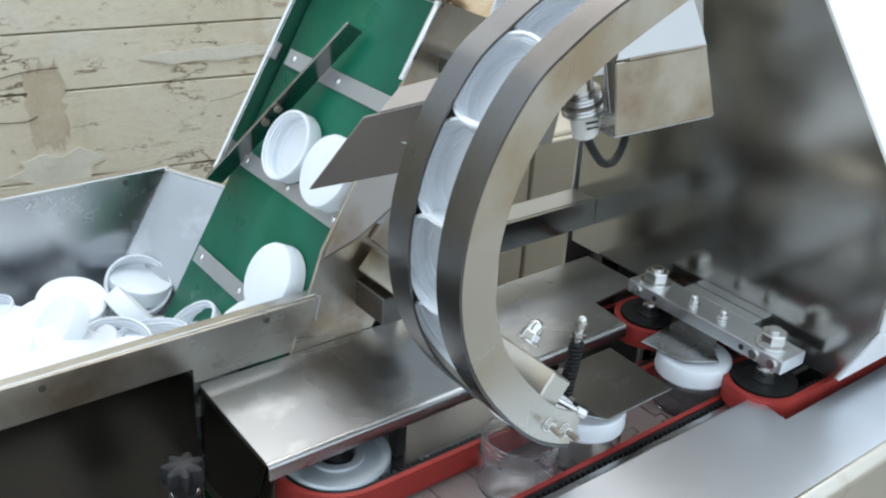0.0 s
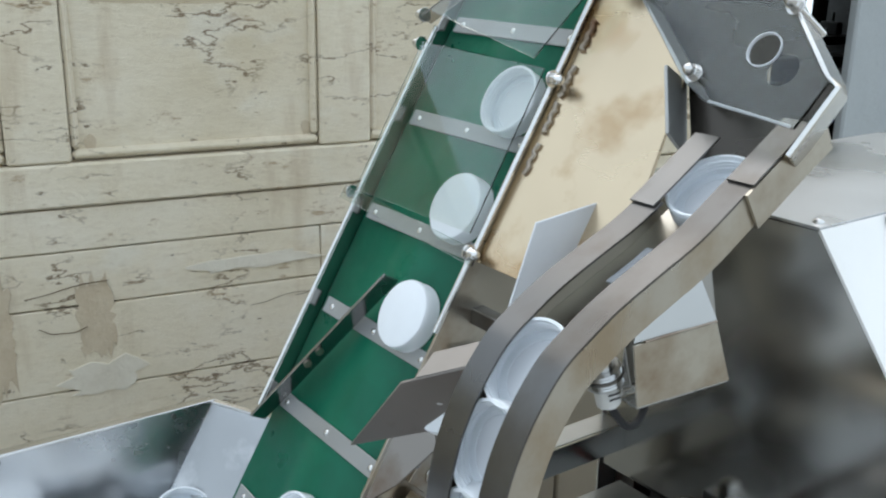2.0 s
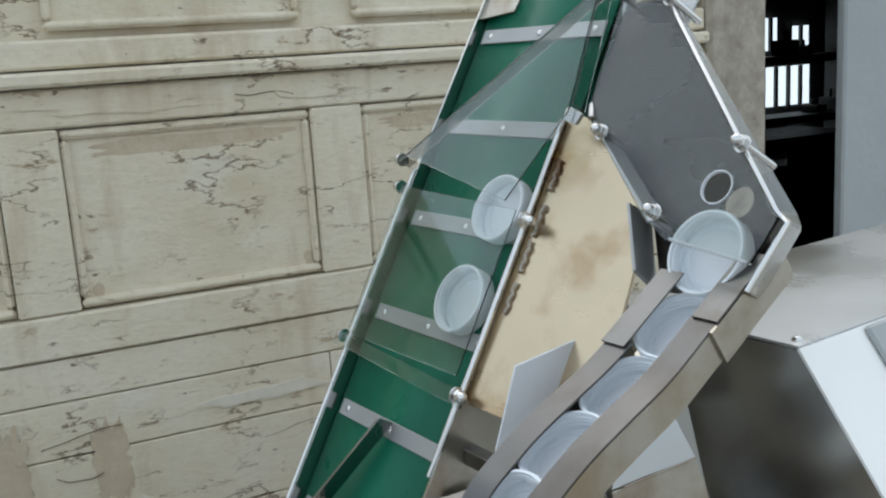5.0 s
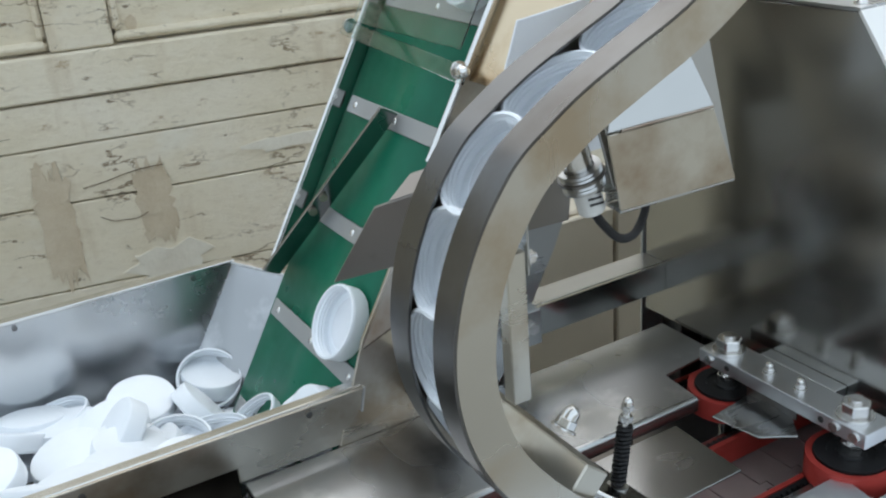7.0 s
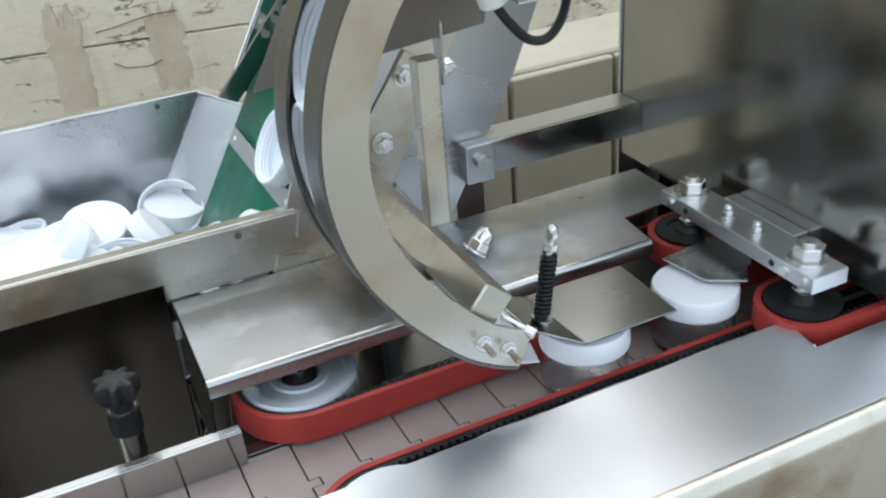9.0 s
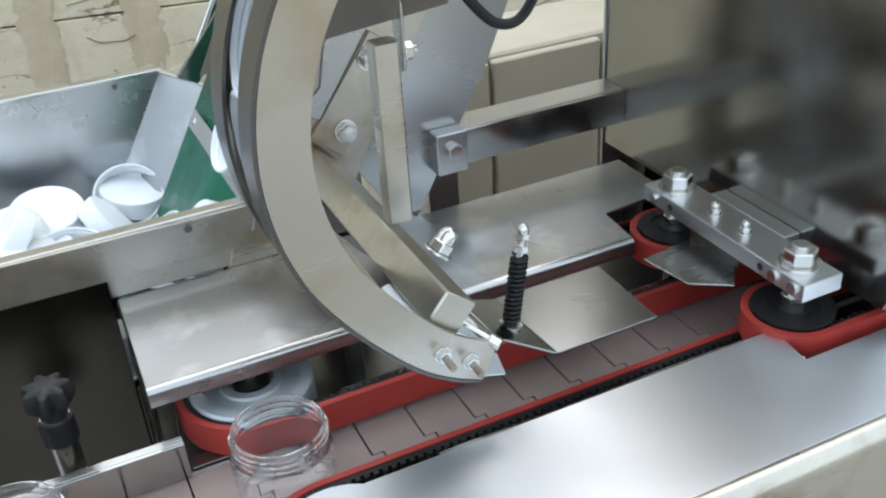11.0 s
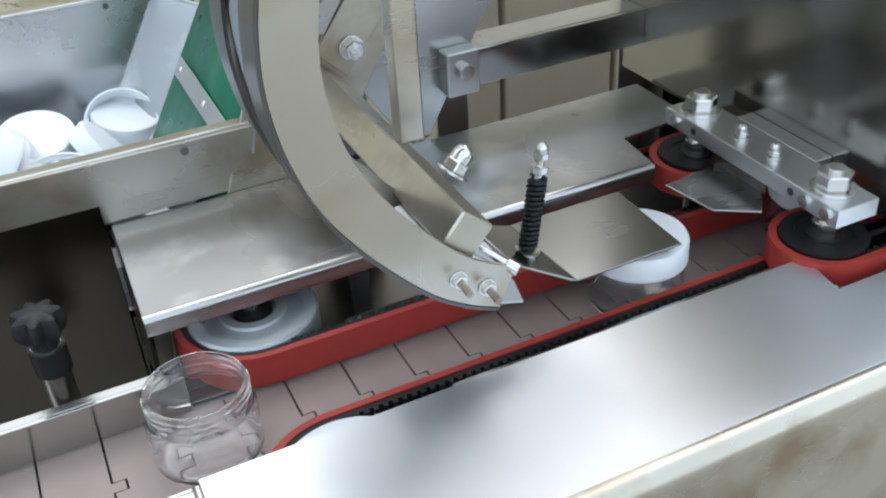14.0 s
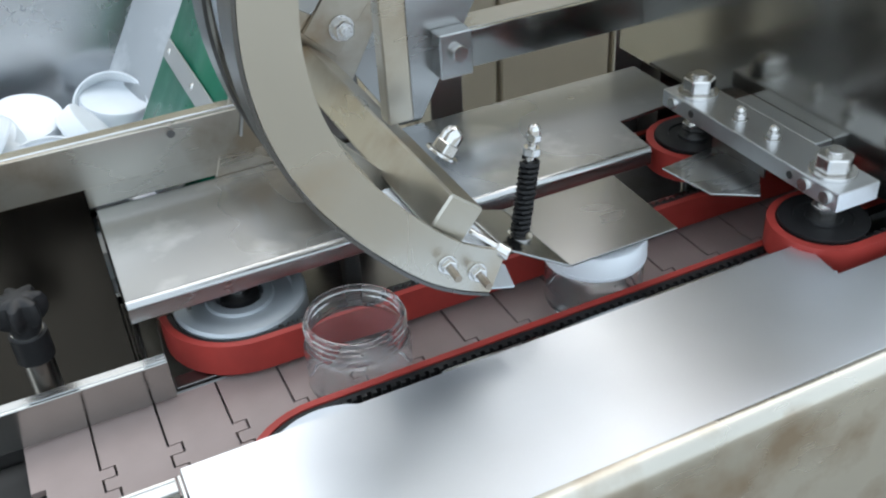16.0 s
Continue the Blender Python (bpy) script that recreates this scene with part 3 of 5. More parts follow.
part("backing_bar", box((-0.03, -0.0475, CLO), (0.55, -0.0415, CHI + .001), .0004), STEEL, front)
part("bearer", box((-0.14, -0.095, 0.8155), (0.65, -0.065, 0.826), .001), MILL, front)

# tightening belts on black pulleys under the cross bar
TLO, THI = 0.8835, 0.9045
for nm, yc in (("rear", 0.080), ("front", -0.0525)):
    d = thing(nm + "_tightening_belt", "red rubber tightening belt on a black grooved pulley", "belt drive", group="tightening belts")
    part("belt_face", belt_loop(0.238, 0.62, yc, 0.0265, TLO, THI - .0015, .003, .0085), RED, d)
    part("belt_core", belt_loop(0.238, 0.62, yc, 0.0265, TLO, THI - .0025, .0, .0029), BLACK, d)
    part("belt_teeth", teeth(0.245, 0.61, yc - .0265, .0026, TLO, THI - .003), BLACK, d)
    for x in (0.238, 0.62):
        prof = [(0, TLO - .002), (.0262, TLO - .002), (.0262, THI - .001), (.0285, THI - .0005), (.0285, THI + .001), (.019, THI + .0012), (.0185, THI), (.012, THI), (.0115, THI + .0015), (0, THI + .0015)]
        bm = lathe(prof, 48)
        bm.transform(Matrix.Translation((x, yc, 0)))
        w = part("pulley", bm, BLACK, d)
        part("spindle_nut", rod((x, yc, THI + .001), (x, yc, THI + .011), .0095, n=6, bevel=.0006), BOLT, w)
        part("spindle", rod((x, yc, TLO - .06), (x, yc, 0.9255), .006), BOLT, w)

cross = thing("spindle_bar", "machined aluminium cross bar carrying two pulley spindles", "bracket")
part("bar", box((0.2215, -0.0755, 0.9255), (0.2545, 0.0995, 0.9385), .0006), ZINC, cross)
for y in (0.080, -0.0525):
    bolt_set(cross, (0.238, y, 0.9385), (0, 0, 1), 0.0205, "nut", 0.003)
for y in (0.032, -0.001):
    bolt_set(cross, (0.236, y, 0.9385), (0, 0, 1), 0.0078, "dome", 0)
    part("stud", rod((0.236, y, 0.9385), (0.236, y, 0.9425), .0035), BOLT, cross)
for y in (0.087, -0.047, -0.0655):
    part("set_screw", rod((0.2216, y, 0.932), (0.2195, y, 0.932), .0042, n=16), BOLT, cross)
for y in (0.066, -0.034):
    part("screw_hole", rod((0.2216, y, 0.932), (0.2212, y, 0.932), .0028, n=14), DARK, cross)
part("arm", box((0.255, -0.02, 0.9256), (0.2695, 0.06, 0.938), .0006), ZINC, cross)

guide = thing("cap_guide", "small bent steel guide plate above the caps", "guide plate")
part("flat", plate([(0.179, 0.040, 0.9125), (0.186, -0.004, 0.9125), (0.212, -0.022, 0.9125), (0.230, 0.000, 0.9125), (0.228, 0.046, 0.9125)], .0016), STEEL, guide)
part("upright", plate([(0.2305, -0.004, 0.9115), (0.2285, 0.048, 0.9115), (0.2285, 0.048, 0.9253), (0.2305, -0.004, 0.9253)], .0016), MILL, guide)

press = thing("press_plate", "thin bent steel hold-down plate with a sprung stud", "press plate")
part("flat", plate([(0.1415, 0.0435, 0.9165), (0.1395, -0.0305, 0.9165), (0.0610, -0.0315, 0.9165), (0.0560, 0.0435, 0.9165)], .0016), PRESS, press)
part("bent_end", plate([(0.0607, -0.0312, 0.9165), (0.0557, 0.0432, 0.9165), (0.0230, 0.0360, 0.9315), (0.0260, -0.016, 0.9315)], .0016), PRESS, press)
SP0, SP1 = Vector((0.046, 0.003, 0.923)), Vector((0.058, 0.005, 0.992))
SPA = (SP1 - SP0).normalized()
part("stud", rod(SP0 - SPA * .004, SP1, .0026), BOLT, press)
coil = [SP0 + SPA * (.002 + .048 * k / 120) + Matrix.Rotation(k * .75, 3, SPA) @ Vector((0.0052, 0, 0)) for k in range(121)]
part("spring", tube(coil, .0013, 6), BLACK, press)
part("sleeve", rod(SP0, SP0 + SPA * .05, .0036), BLACK, press)
part("seat_ring", lathe([(.004, 0), (.008, 0), (.008, .0015), (.004, .0015), (.004, 0)], 20), PLATE, press).matrix_local = along(SP0, SP1)
bolt_set(press, SP1 - SPA * .016, SPA, 0.0095, "nut", 0, False)
bolt_set(press, SP1 - SPA * .007, SPA, 0.0085, "dome", 0, False)

# ---- capping track ----
TRACK = [(0.175, 1.357), (0.138, 1.334), (0.092, 1.304), (0.052, 1.279), (0.014, 1.2615), (-0.020, 1.2455), (-0.044, 1.231), (-0.064, 1.217), (-0.078, 1.201), (-0.090, 1.183), (-0.100, 1.163), (-0.107, 1.143), (-0.112, 1.119),
         (-0.1135, 1.094), (-0.111, 1.070), (-0.106, 1.050), (-0.098, 1.030), (-0.086, 1.009), (-0.065, 0.982), (-0.042, 0.958), (-0.022, 0.944), (-0.003, 0.935)]
TRACK_Y = -0.015
LINE = curve_points([(x, TRACK_Y, z) for x, z in TRACK], 6)


def track_rows(lo=0, hi=None, across=Vector((0, 1, 0))):
    rows = []
    pts = LINE[lo:hi]
    for i, p in enumerate(pts):
        d = (pts[min(i + 1, len(pts) - 1)] - pts[max(i - 1, 0)]).normalized()
        rows.append((p, across, d.cross(across).normalized()))
    return rows


ROWS_T = track_rows()
outward = ROWS_T[70][2]
if outward.x > 0:
    ROWS_T = [(p, a, -o) for p, a, o in ROWS_T]
track = thing("cap_track", "curved stainless cap track of two bent rails", "cap chute")
part("front_rail", strip(ROWS_T[8:], [(-0.0372, 0.0), (-0.0342, 0.0), (-0.0342, -0.0260), (-0.0372, -0.0260)]), RAIL, track, "broad brushed front rail with weld stains", 40)
part("front_flange", strip(ROWS_T[8:], [(-0.0376, 0.0005), (-0.0146, 0.0005), (-0.0146, 0.0024), (-0.0376, 0.0024)]), FLANGE, track, "bent flange of the front rail, shade put into its colour", 40)
part("rear_rail", strip(ROWS_T[14:], [(0.0342, 0.0), (0.0370, 0.0), (0.0370, -0.0260), (0.0342, -0.0260)]), WARM, track, "", 40)
part("rear_flange", strip(ROWS_T[15:], [(0.0150, 0.0005), (0.0376, 0.0005), (0.0376, 0.0024), (0.0150, 0.0024)]), FLANGE, track, "bent flange of the rear rail, shade put into its colour", 40)
part("track_floor", strip(ROWS_T[:-22], [(-0.0340, -0.0246), (0.0340, -0.0246), (0.0340, -0.0258), (-0.0340, -0.0258)]), WARM, track, "heat-marked back of the track", 40)
part("window_pad", strip(ROWS_T[18:25], [(-0.030, -0.0240), (0.020, -0.0240), (0.020, -0.0232), (-0.030, -0.0232)]), SHEETW, track, "white wear pad")
# joint plates where the chute meets the track
part("joint_front", strip(ROWS_T[3:12], [(-0.0395, 0.003), (-0.017, 0.003), (-0.017, 0.0046), (-0.0395, 0.0046)]), MILL, track, "", 40)
part("joint_side", strip(ROWS_T[1:13], [(-0.0402, 0.0022), (-0.0376, 0.0022), (-0.0376, -0.0280), (-0.0402, -0.0280)]), WARM, track, "", 40)
part("joint_rear", strip(ROWS_T[7:17], [(0.017, 0.003), (0.0395, 0.003), (0.0395, 0.0046), (0.017, 0.0046)]), MILL, track, "", 40)
for x, z in ((-0.0275, 0.9625), (-0.0105, 0.9515)):
    bolt_set(track, (x, -0.0524, z), (0, -1, 0), 0.0075, "nut", 0, True)
    part("screw_end", rod((x, -0.053, z), (x, -0.066, z - .001), .0021, n=12), RUSTY, track)
part("adjusting_screw", rod((-0.006, -0.036, 0.966), (0.006, -0.051, 0.9585), .0024), BOLT, track)
part("screw_head", rod((0.004, -0.0485, 0.960), (0.0085, -0.054, 0.957), .0041, bevel=.0006), BOLT, track)
part("catch_tongue", plate([(-0.006, -0.049, 0.936), (0.014, -0.049, 0.930), (0.018, -0.030, 0.932), (0.0, -0.024, 0.939)], .0015), PAINTG, track, "pale catch tongue at the track end")

# square bar across the machine that carries the track
bar = thing("track_support", "welded square bar frame carrying the cap track", "support frame")
B0 = Matrix.Translation((-0.0175, 0, 0.9825)) @ Matrix.Rotation(radians(40), 4, "Y")
bm = box((-0.0115, -0.0455, -0.0115), (0.0115, 0.185, 0.0115), .0012)
bm.transform(B0)
part("cross_bar", bm, WARM, bar, "square bar with weld stains")
bm = box((-0.013, -0.012, 0.0), (0.003, 0.0, 0.118), .001)
bm.transform(Matrix.Translation((-0.004, 0.053, 0.998)))
part("post", bm, WARM, bar, "upright flat post")
part("post_strap", plate([(0.003, 0.056, 1.095), (0.003, 0.044, 1.095), (0.0035, 0.044, 1.14), (0.003, 0.056, 1.14)], .002), STEEL, bar)
bolt_set(bar, (0.0035, 0.05, 1.1055), (1, 0, 0), 0.0105, "nut", .003)
bolt_set(bar, (-0.003, 0.002, 0.9945), (0.62, 0, 0.78), 0.0135, "dome", 0)
part("gusset", plate([(0.012, 0.198, 1.105), (0.172, 0.198, 1.112), (0.136, 0.198, 1.030), (0.068, 0.198, 0.912), (0.050, 0.198, 0.912), (-0.015, 0.198, 1.015)], .004), STEEL, bar, "tall tapered gusset plate")
part("flat_link", plate([(0.036, 0.190, 1.075), (-0.018, 0.190, 1.004), (0.004, 0.190, 0.982), (0.062, 0.190, 1.055)], .004), WARM, bar)
part("upper_link", plate([(0.030, 0.184, 1.12), (-0.030, 0.184, 1.03), (-0.012, 0.184, 1.018), (0.06, 0.184, 1.12)], .004), STEEL, bar)
bolt_set(bar, (0.009, 0.1875, 1.003), (0, -1, 0), 0.013, "nut", .003)
bolt_set(bar, (0.033, 0.1875, 1.055), (0, -1, 0), 0.013, "nut", .003)
part("pad", box((0.080, 0.180, 0.948), (0.107, 0.1955, 0.983), .001), STEEL, bar)
bolt_set(bar, (0.094, 0.180, 0.968), (0, -1, 0), 0.012, "bolt", 0, False)
part("angle_front", box((0.107, 0.1965, 0.945), (0.2695, 0.2005, 0.975), .0005), INNER, bar, "angle bracket fixed to the hood")
part("angle_top", box((0.107, 0.201, 0.972), (0.2695, 0.230, 0.9752), .0005), STEEL, bar)
part("foot_plate", box((-0.03, 0.15, 0.94), (0.0, 0.196, 0.966), .001), MILL, bar)
part("leg", box((-0.03, 0.196, 0.8155), (0.02, 0.20, 1.04), .001), MILL, bar)

# ---- cap sensor under the track ----
sens = thing("sensor_bracket", "folded steel bracket with a cap sensor", "bracket")
part("upper_face", plate([(-0.004, -0.050, 1.2185), (0.070, -0.057, 1.2212), (0.056, -0.047, 1.2585), (0.008, -0.040, 1.2545)], .0018), STEEL, sens)
part("lower_face", plate([(-0.004, -0.050, 1.2172), (0.070, -0.057, 1.2200), (0.0905, -0.057, 1.1715), (0.009, -0.046, 1.1675)], .0018), WARM, sens, "front face with brown heat marks by the weld")
part("floor_face", plate([(0.0905, -0.0565, 1.1703), (0.009, -0.0455, 1.1663), (0.015, -0.026, 1.164), (0.118, -0.028, 1.1675)], .0018), STEEL, sens)
part("back_face", plate([(0.118, -0.027, 1.1685), (0.015, -0.025, 1.165), (0.015, -0.025, 1.250), (0.092, -0.027, 1.262)], .0018), STEEL, sens)
part("seam_weld", tube(curve_points([(0.004, -0.0528, 1.2188), (0.03, -0.0548, 1.2200), (0.05, -0.0562, 1.2203), (0.069, -0.0580, 1.2212)], 4), .0009, 6), RUSTY, sens)
cap_sensor = thing("proximity_sensor", "nickel barrel proximity sensor with a black cable", "sensor")
S0, S1 = Vector((-0.014, -0.022, 1.226)), Vector((0.0075, -0.022, 1.160))
SA = (S1 - S0).normalized()
part("barrel", rod(S0, S0 + SA * .042, .0092, bevel=.0006), BOLT, cap_sensor)
bm = lathe([(.0095, 0), (.0135, 0)] + [(.0135 if k % 2 else .0128, .001 + .0012 * k) for k in range(10)] + [(.0135, .0135), (.0095, .0135)], 24)
bm.transform(along(S0 + SA * .036, S1))
part("lock_nut", bm, STEEL, cap_sensor, "knurled lock nut with thread wrap")
bm = lathe([(.011, 0), (.0148, .001), (.0148, .003), (.011, .004)], 24)
bm.transform(along(S0 + SA * .040, S1))
part("star_washer", bm, MILL, cap_sensor)
part("end_cap", rod(S0 + SA * .049, S0 + SA * .068, .0088, bevel=.001), LABELW, cap_sensor, "pale printed end cap")
for k in range(3):
    q = S0 + SA * (.052 + .004 * k)
    part("print_bar", box((q.x - .006, q.y - .0092, q.z - .0006), (q.x + .004, q.y - .0084, q.z + .0006), 0), INK, cap_sensor)
cable = curve_points([S0 + SA * .068, (0.016, -0.022, 1.149), (0.030, -0.02, 1.136), (0.046, -0.016, 1.134), (0.060, -0.01, 1.146), (0.068, 0.0, 1.165), (0.07, 0.01, 1.19)], 8)
part("cable", tube(cable, .0029, 10), BLACK, cap_sensor)
part("clamp_strip", plate([(-0.0035, -0.036, 1.231), (0.0005, -0.036, 1.232), (0.0165, -0.036, 1.179), (0.0115, -0.036, 1.178)], .002), STEEL, cap_sensor)
part("clamp_foot", plate([(0.0045, -0.036, 1.1785), (0.0160, -0.036, 1.1785), (0.0150, -0.022, 1.177), (0.0040, -0.022, 1.177)], .002), STEEL, cap_sensor)

white_sheet = thing("backing_sheet", "thin white plastic sheet behind the track", "sheet")
part("sheet", plate([(0.040, 0.10, 1.258), (0.132, 0.10, 1.268), (0.15, 0.10, 1.15), (0.0, 0.10, 1.15)], .002), SHEETW, white_sheet)
part("stay", box((0.05, 0.102, 1.14), (0.065, 0.198, 1.155)), MILL, white_sheet)

# ---- hood ----
hood = thing("machine_hood", "large polished steel hood with a sloped front and control panel", "machine hood")
SEC = [(0.226, 0.914), (0.226, 1.238), (0.0, 1.240), (-0.098, 1.107), (-0.122, 1.045), (-0.122, 0.975), (-0.098, 0.916)]
part("end_panel", plate([(0.271, y, z) for y, z in SEC], .0025, .0008), HOODS, hood, "dark mirror-like end panel")
part("top", plate([(0.2725, 0.235, 1.2415), (0.95, 0.235, 1.2415), (0.95, 0.0, 1.2415), (0.2695, 0.0, 1.2415)], .0025), HOPS, hood)
part("slope", plate([(0.2685, 0.0, 1.2405), (0.95, 0.0, 1.2405), (0.95, -0.0995, 1.107), (0.2685, -0.0995, 1.107)], .003), PANELW, hood, "bright sloped front panel")
part("front", plate([(0.2725, -0.1005, 1.105), (0.95, -0.1005, 1.105), (0.95, -0.124, 1.045), (0.2725, -0.124, 1.045)], .003), SHEETW, hood)
part("front_low", plate([(0.2725, -0.1235, 1.043), (0.95, -0.1235, 1.043), (0.95, -0.1235, 0.976), (0.2725, -0.1235, 0.976)], .003), SHEETW, hood)
part("front_foot", plate([(0.2725, -0.1235, 0.974), (0.95, -0.1235, 0.974), (0.95, -0.0995, 0.916), (0.2725, -0.0995, 0.916)], .003), SHEETW, hood)
part("back", plate([(0.2725, 0.236, 1.240), (0.95, 0.236, 1.240), (0.95, 0.236, 0.817), (0.2725, 0.236, 0.817)], .003), PLATE, hood)
part("far_end", plate([(0.951, y, z) for y, z in SEC], .0025), PLATE, hood)
for x, y in ((0.285, 0.012), (0.45, 0.20), (0.62, 0.012), (0.45, 0.012), (0.8, 0.2)):
    bm = lathe([(0, .0035), (.003, .003), (.0052, .001), (.0054, 0)], 16)
    bm.transform(Matrix.Translation((x, y, 1.2428)))
    part("screw", bm, BOLT, hood)
for x in (0.30, 0.9):
    part("foot", box((x, 0.205, 0.8155), (x + .03, 0.2345, 0.916)), MILL, hood)
SLOPE = Matrix.Translation((0.36, -0.02, 1.2155)) @ Matrix.Rotation(math.atan2(0.1335, 0.0995), 4, "X")
panel = part("control_panel", soften(box((0.0, -0.09, 0.0), (0.26, 0.03, 0.006), 0), .003), GREY, hood, "grey control panel with keys")
panel.matrix_local = SLOPE
for i in range(5):
    for j in range(2):
        k = part("key", soften(box((0.012 + .026 * i, -0.05 + .03 * j, .006), (0.028 + .026 * i, -0.036 + .03 * j, .008), 0), .0015), REDINK if (i + j) % 3 == 0 else LABELW, panel)
k = part("display", box((0.15, -0.07, .006), (0.24, -0.01, .0075), .0005), INK, panel)
handle = part("edge_trim", rod((0.38, -0.075, 1.165), (0.52, -0.075, 1.165), .006), STEEL, hood)

# ---- cap elevator ----
INC = radians(60)
EU, EN = Vector((math.cos(INC), 0, math.sin(INC))), Vector((-math.sin(INC), 0, math.cos(INC)))
EO = Vector((0.056, 0, 1.211))


def ep(s, y, h=0.0):
    """A place on the elevator: along the belt, across it, above the side walls' edge."""
    return EO + EU * s + EN * h + Vector((0, y, 0))


BH = -0.020            # belt face
RT = 0.032             # roller radius
PITCH, CLEATS = 0.108, 19
S_TOP = 0.405
STRAIGHT = PITCH * CLEATS / 2 - math.pi * RT
S_LOW = S_TOP - STRAIGHT
elev = thing("cap_elevator", "steel cap elevator with a green cleated belt", "elevator")
YL, YR = 0.400, 0.198
bm = bmesh.new()
prof = [ep(S_LOW, 0, BH), ep(S_TOP, 0, BH)]
for k in range(1, 13):
    a = math.pi / 2 - math.pi * k / 12
    prof.append(ep(S_TOP + RT * math.cos(a), 0, BH - RT + RT * math.sin(a)))
for k in range(0, 12):
    a = -math.pi / 2 - math.pi * k / 12
    prof.append(ep(S_LOW + RT * math.cos(a), 0, BH - RT + RT * math.sin(a)))
va = [bm.verts.new(p + Vector((0, YR + .004, 0))) for p in prof]
vb = [bm.verts.new(p + Vector((0, YL + .0015, 0))) for p in prof]
for k in range(len(prof)):
    k2 = (k + 1) % len(prof)
    bm.faces.new((va[k], va[k2], vb[k2], vb[k]))
belt = part("belt", bm, GREEN, elev, "dark green smooth belt")
belt.modifiers.new("thick", "SOLIDIFY").thickness = 0.002
part("head_roller", rod(ep(S_TOP, YR + .002, BH - RT), ep(S_TOP, YL - .002, BH - RT), RT - .003), STEEL, elev)
part("foot_roller", rod(ep(S_LOW, YR + .002, BH - RT), ep(S_LOW, YL - .002, BH - RT), RT - .003), STEEL, elev)
# side walls with a rolled edge
part("left_wall", plate([ep(-0.238, YL + .004, -0.004), ep(0.16, YL + .004, -0.004), ep(0.44, YL + .004, -0.008), ep(0.46, YL + .004, -0.03), ep(0.44, YL + .004, -0.09), ep(-0.238, YL + .004, -0.09)], .003), INNER, elev, "dark inner left side wall")
part("left_edge", rod(ep(-0.238, YL + .005, -0.003), ep(0.20, YL + .005, -0.003), .0022, n=10), BOLT, elev)
part("right_wall", plate([ep(-0.24, YR - .004, 0.0), ep(0.275, YR - .004, 0.0), ep(0.275, YR - .004, -0.09), ep(-0.5, YR - .004, -0.09), ep(-0.5, YR - .004, -0.05)], .003), WARM, elev, "right side wall with weld stains")
part("right_edge", rod(ep(-0.084, YR - .004, 0.0015), ep(-0.012, YR - .004, 0.0015), .003, n=10), BOLT, elev)
part("right_edge_upper", rod(ep(-0.01, YR - .006, 0.002), ep(0.262, YR - .006, 0.002), .0028, n=10), BOLT, elev)
part("side_gusset", plate([ep(0.274, YR - .006, -0.004), ep(0.268, 0.169, -0.011), ep(0.192, 0.072, -0.020), ep(0.112, 0.064, -0.022), ep(0.03, 0.056, -0.022), ep(-0.012, 0.085, -0.020), ep(-0.012, YR - .006, -0.006)], .003), TINTED, elev, "warm-tinted side plate with heat marks along its weld")
for s in (0.205, 0.160, 0.125, 0.085):
    bm = tube([ep(s + .03 * k / 8 - .01, 0.1825 + .0014 * math.sin(k * 2.1 + s * 90), -0.0045 - .004 * (0.205 - s)) for k in range(9)], .0026, 8)
    part("weld_bead", bm, RUSTY, elev)
part("under_plate", plate([ep(0.20, YR, -0.092), ep(0.44, YL, -0.092), ep(-0.5, YL, -0.092), ep(-0.5, YR, -0.092)], .003), PLATE, elev)
for y, s1 in ((YL + .006, 0.47), (YR - .030, 0.455)):
    part("head_ear", plate([ep(0.385, y, -0.012), ep(s1, y - .006, -0.014), ep(0.435, y - .055, -0.020), ep(0.395, y - .05, -0.018)], .003), WARM, elev)
part("head_back", plate([ep(0.40, 0.37, -0.085), ep(0.52, 0.35, -0.085), ep(0.52, 0.16, -0.085), ep(0.40, 0.17, -0.085)], .003), STEEL, elev)
# lower sides down into the hopper
SC_TIP, SC_TOP, SC_RUN = Vector((-0.095, 0.159, 1.078)), Vector((-0.076, 0.114, 1.146)), Vector((0.63, -0.70, 0.34))
part("scraper", plate([SC_TIP, SC_TOP, SC_TOP + SC_RUN * .150, SC_TIP + SC_RUN * .190 - Vector((0, 0, .006))], .0025), SCRAPE, elev, "flat grey-brown guide plate between belt and track")
part("scraper_fold", plate([SC_TOP + SC_RUN * .012, SC_TOP + SC_RUN * .112, SC_TOP + SC_RUN * .112 + Vector((.016, .018, .008)), SC_TOP + SC_RUN * .024 + Vector((.016, .018, .008))], .002), SCRAPE, elev)
part("scraper_stay", rod(SC_TIP.lerp(SC_TOP, .5) + SC_RUN * .055, ep(-0.10, YR - .004, -0.03), .004), STEEL, elev)
part("deflector", plate([ep(-0.250, 0.398, 0.006), ep(-0.058, 0.292, 0.006), ep(-0.058, 0.296, -0.015), ep(-0.250, 0.402, -0.015)], .003), PRESS, elev, "dark rust-spotted deflector bar")
for s, y in ((-0.155, 0.3445), (-0.172, 0.354)):
    part("rust_spot", rod(ep(s, y - .0005, 0.0), ep(s - .0012, y - .0030, 0.0002), .0042, n=10), RUSTY, elev)
part("entry_bracket", plate([ep(-0.245, YR - .012, 0.0), ep(-0.215, YR - .035, -0.004), ep(-0.17, YR - .055, -0.01), ep(-0.14, YR - .03, -0.01), ep(-0.16, YR - .010, 0.0)], .0025), SCRAPE, elev, "bent stained entry bracket")


def cover_bolt(s, y, h, out):
    bolt_set(elev, ep(s, y, h), (0, out, 0), 0.0105, "dome", 0)


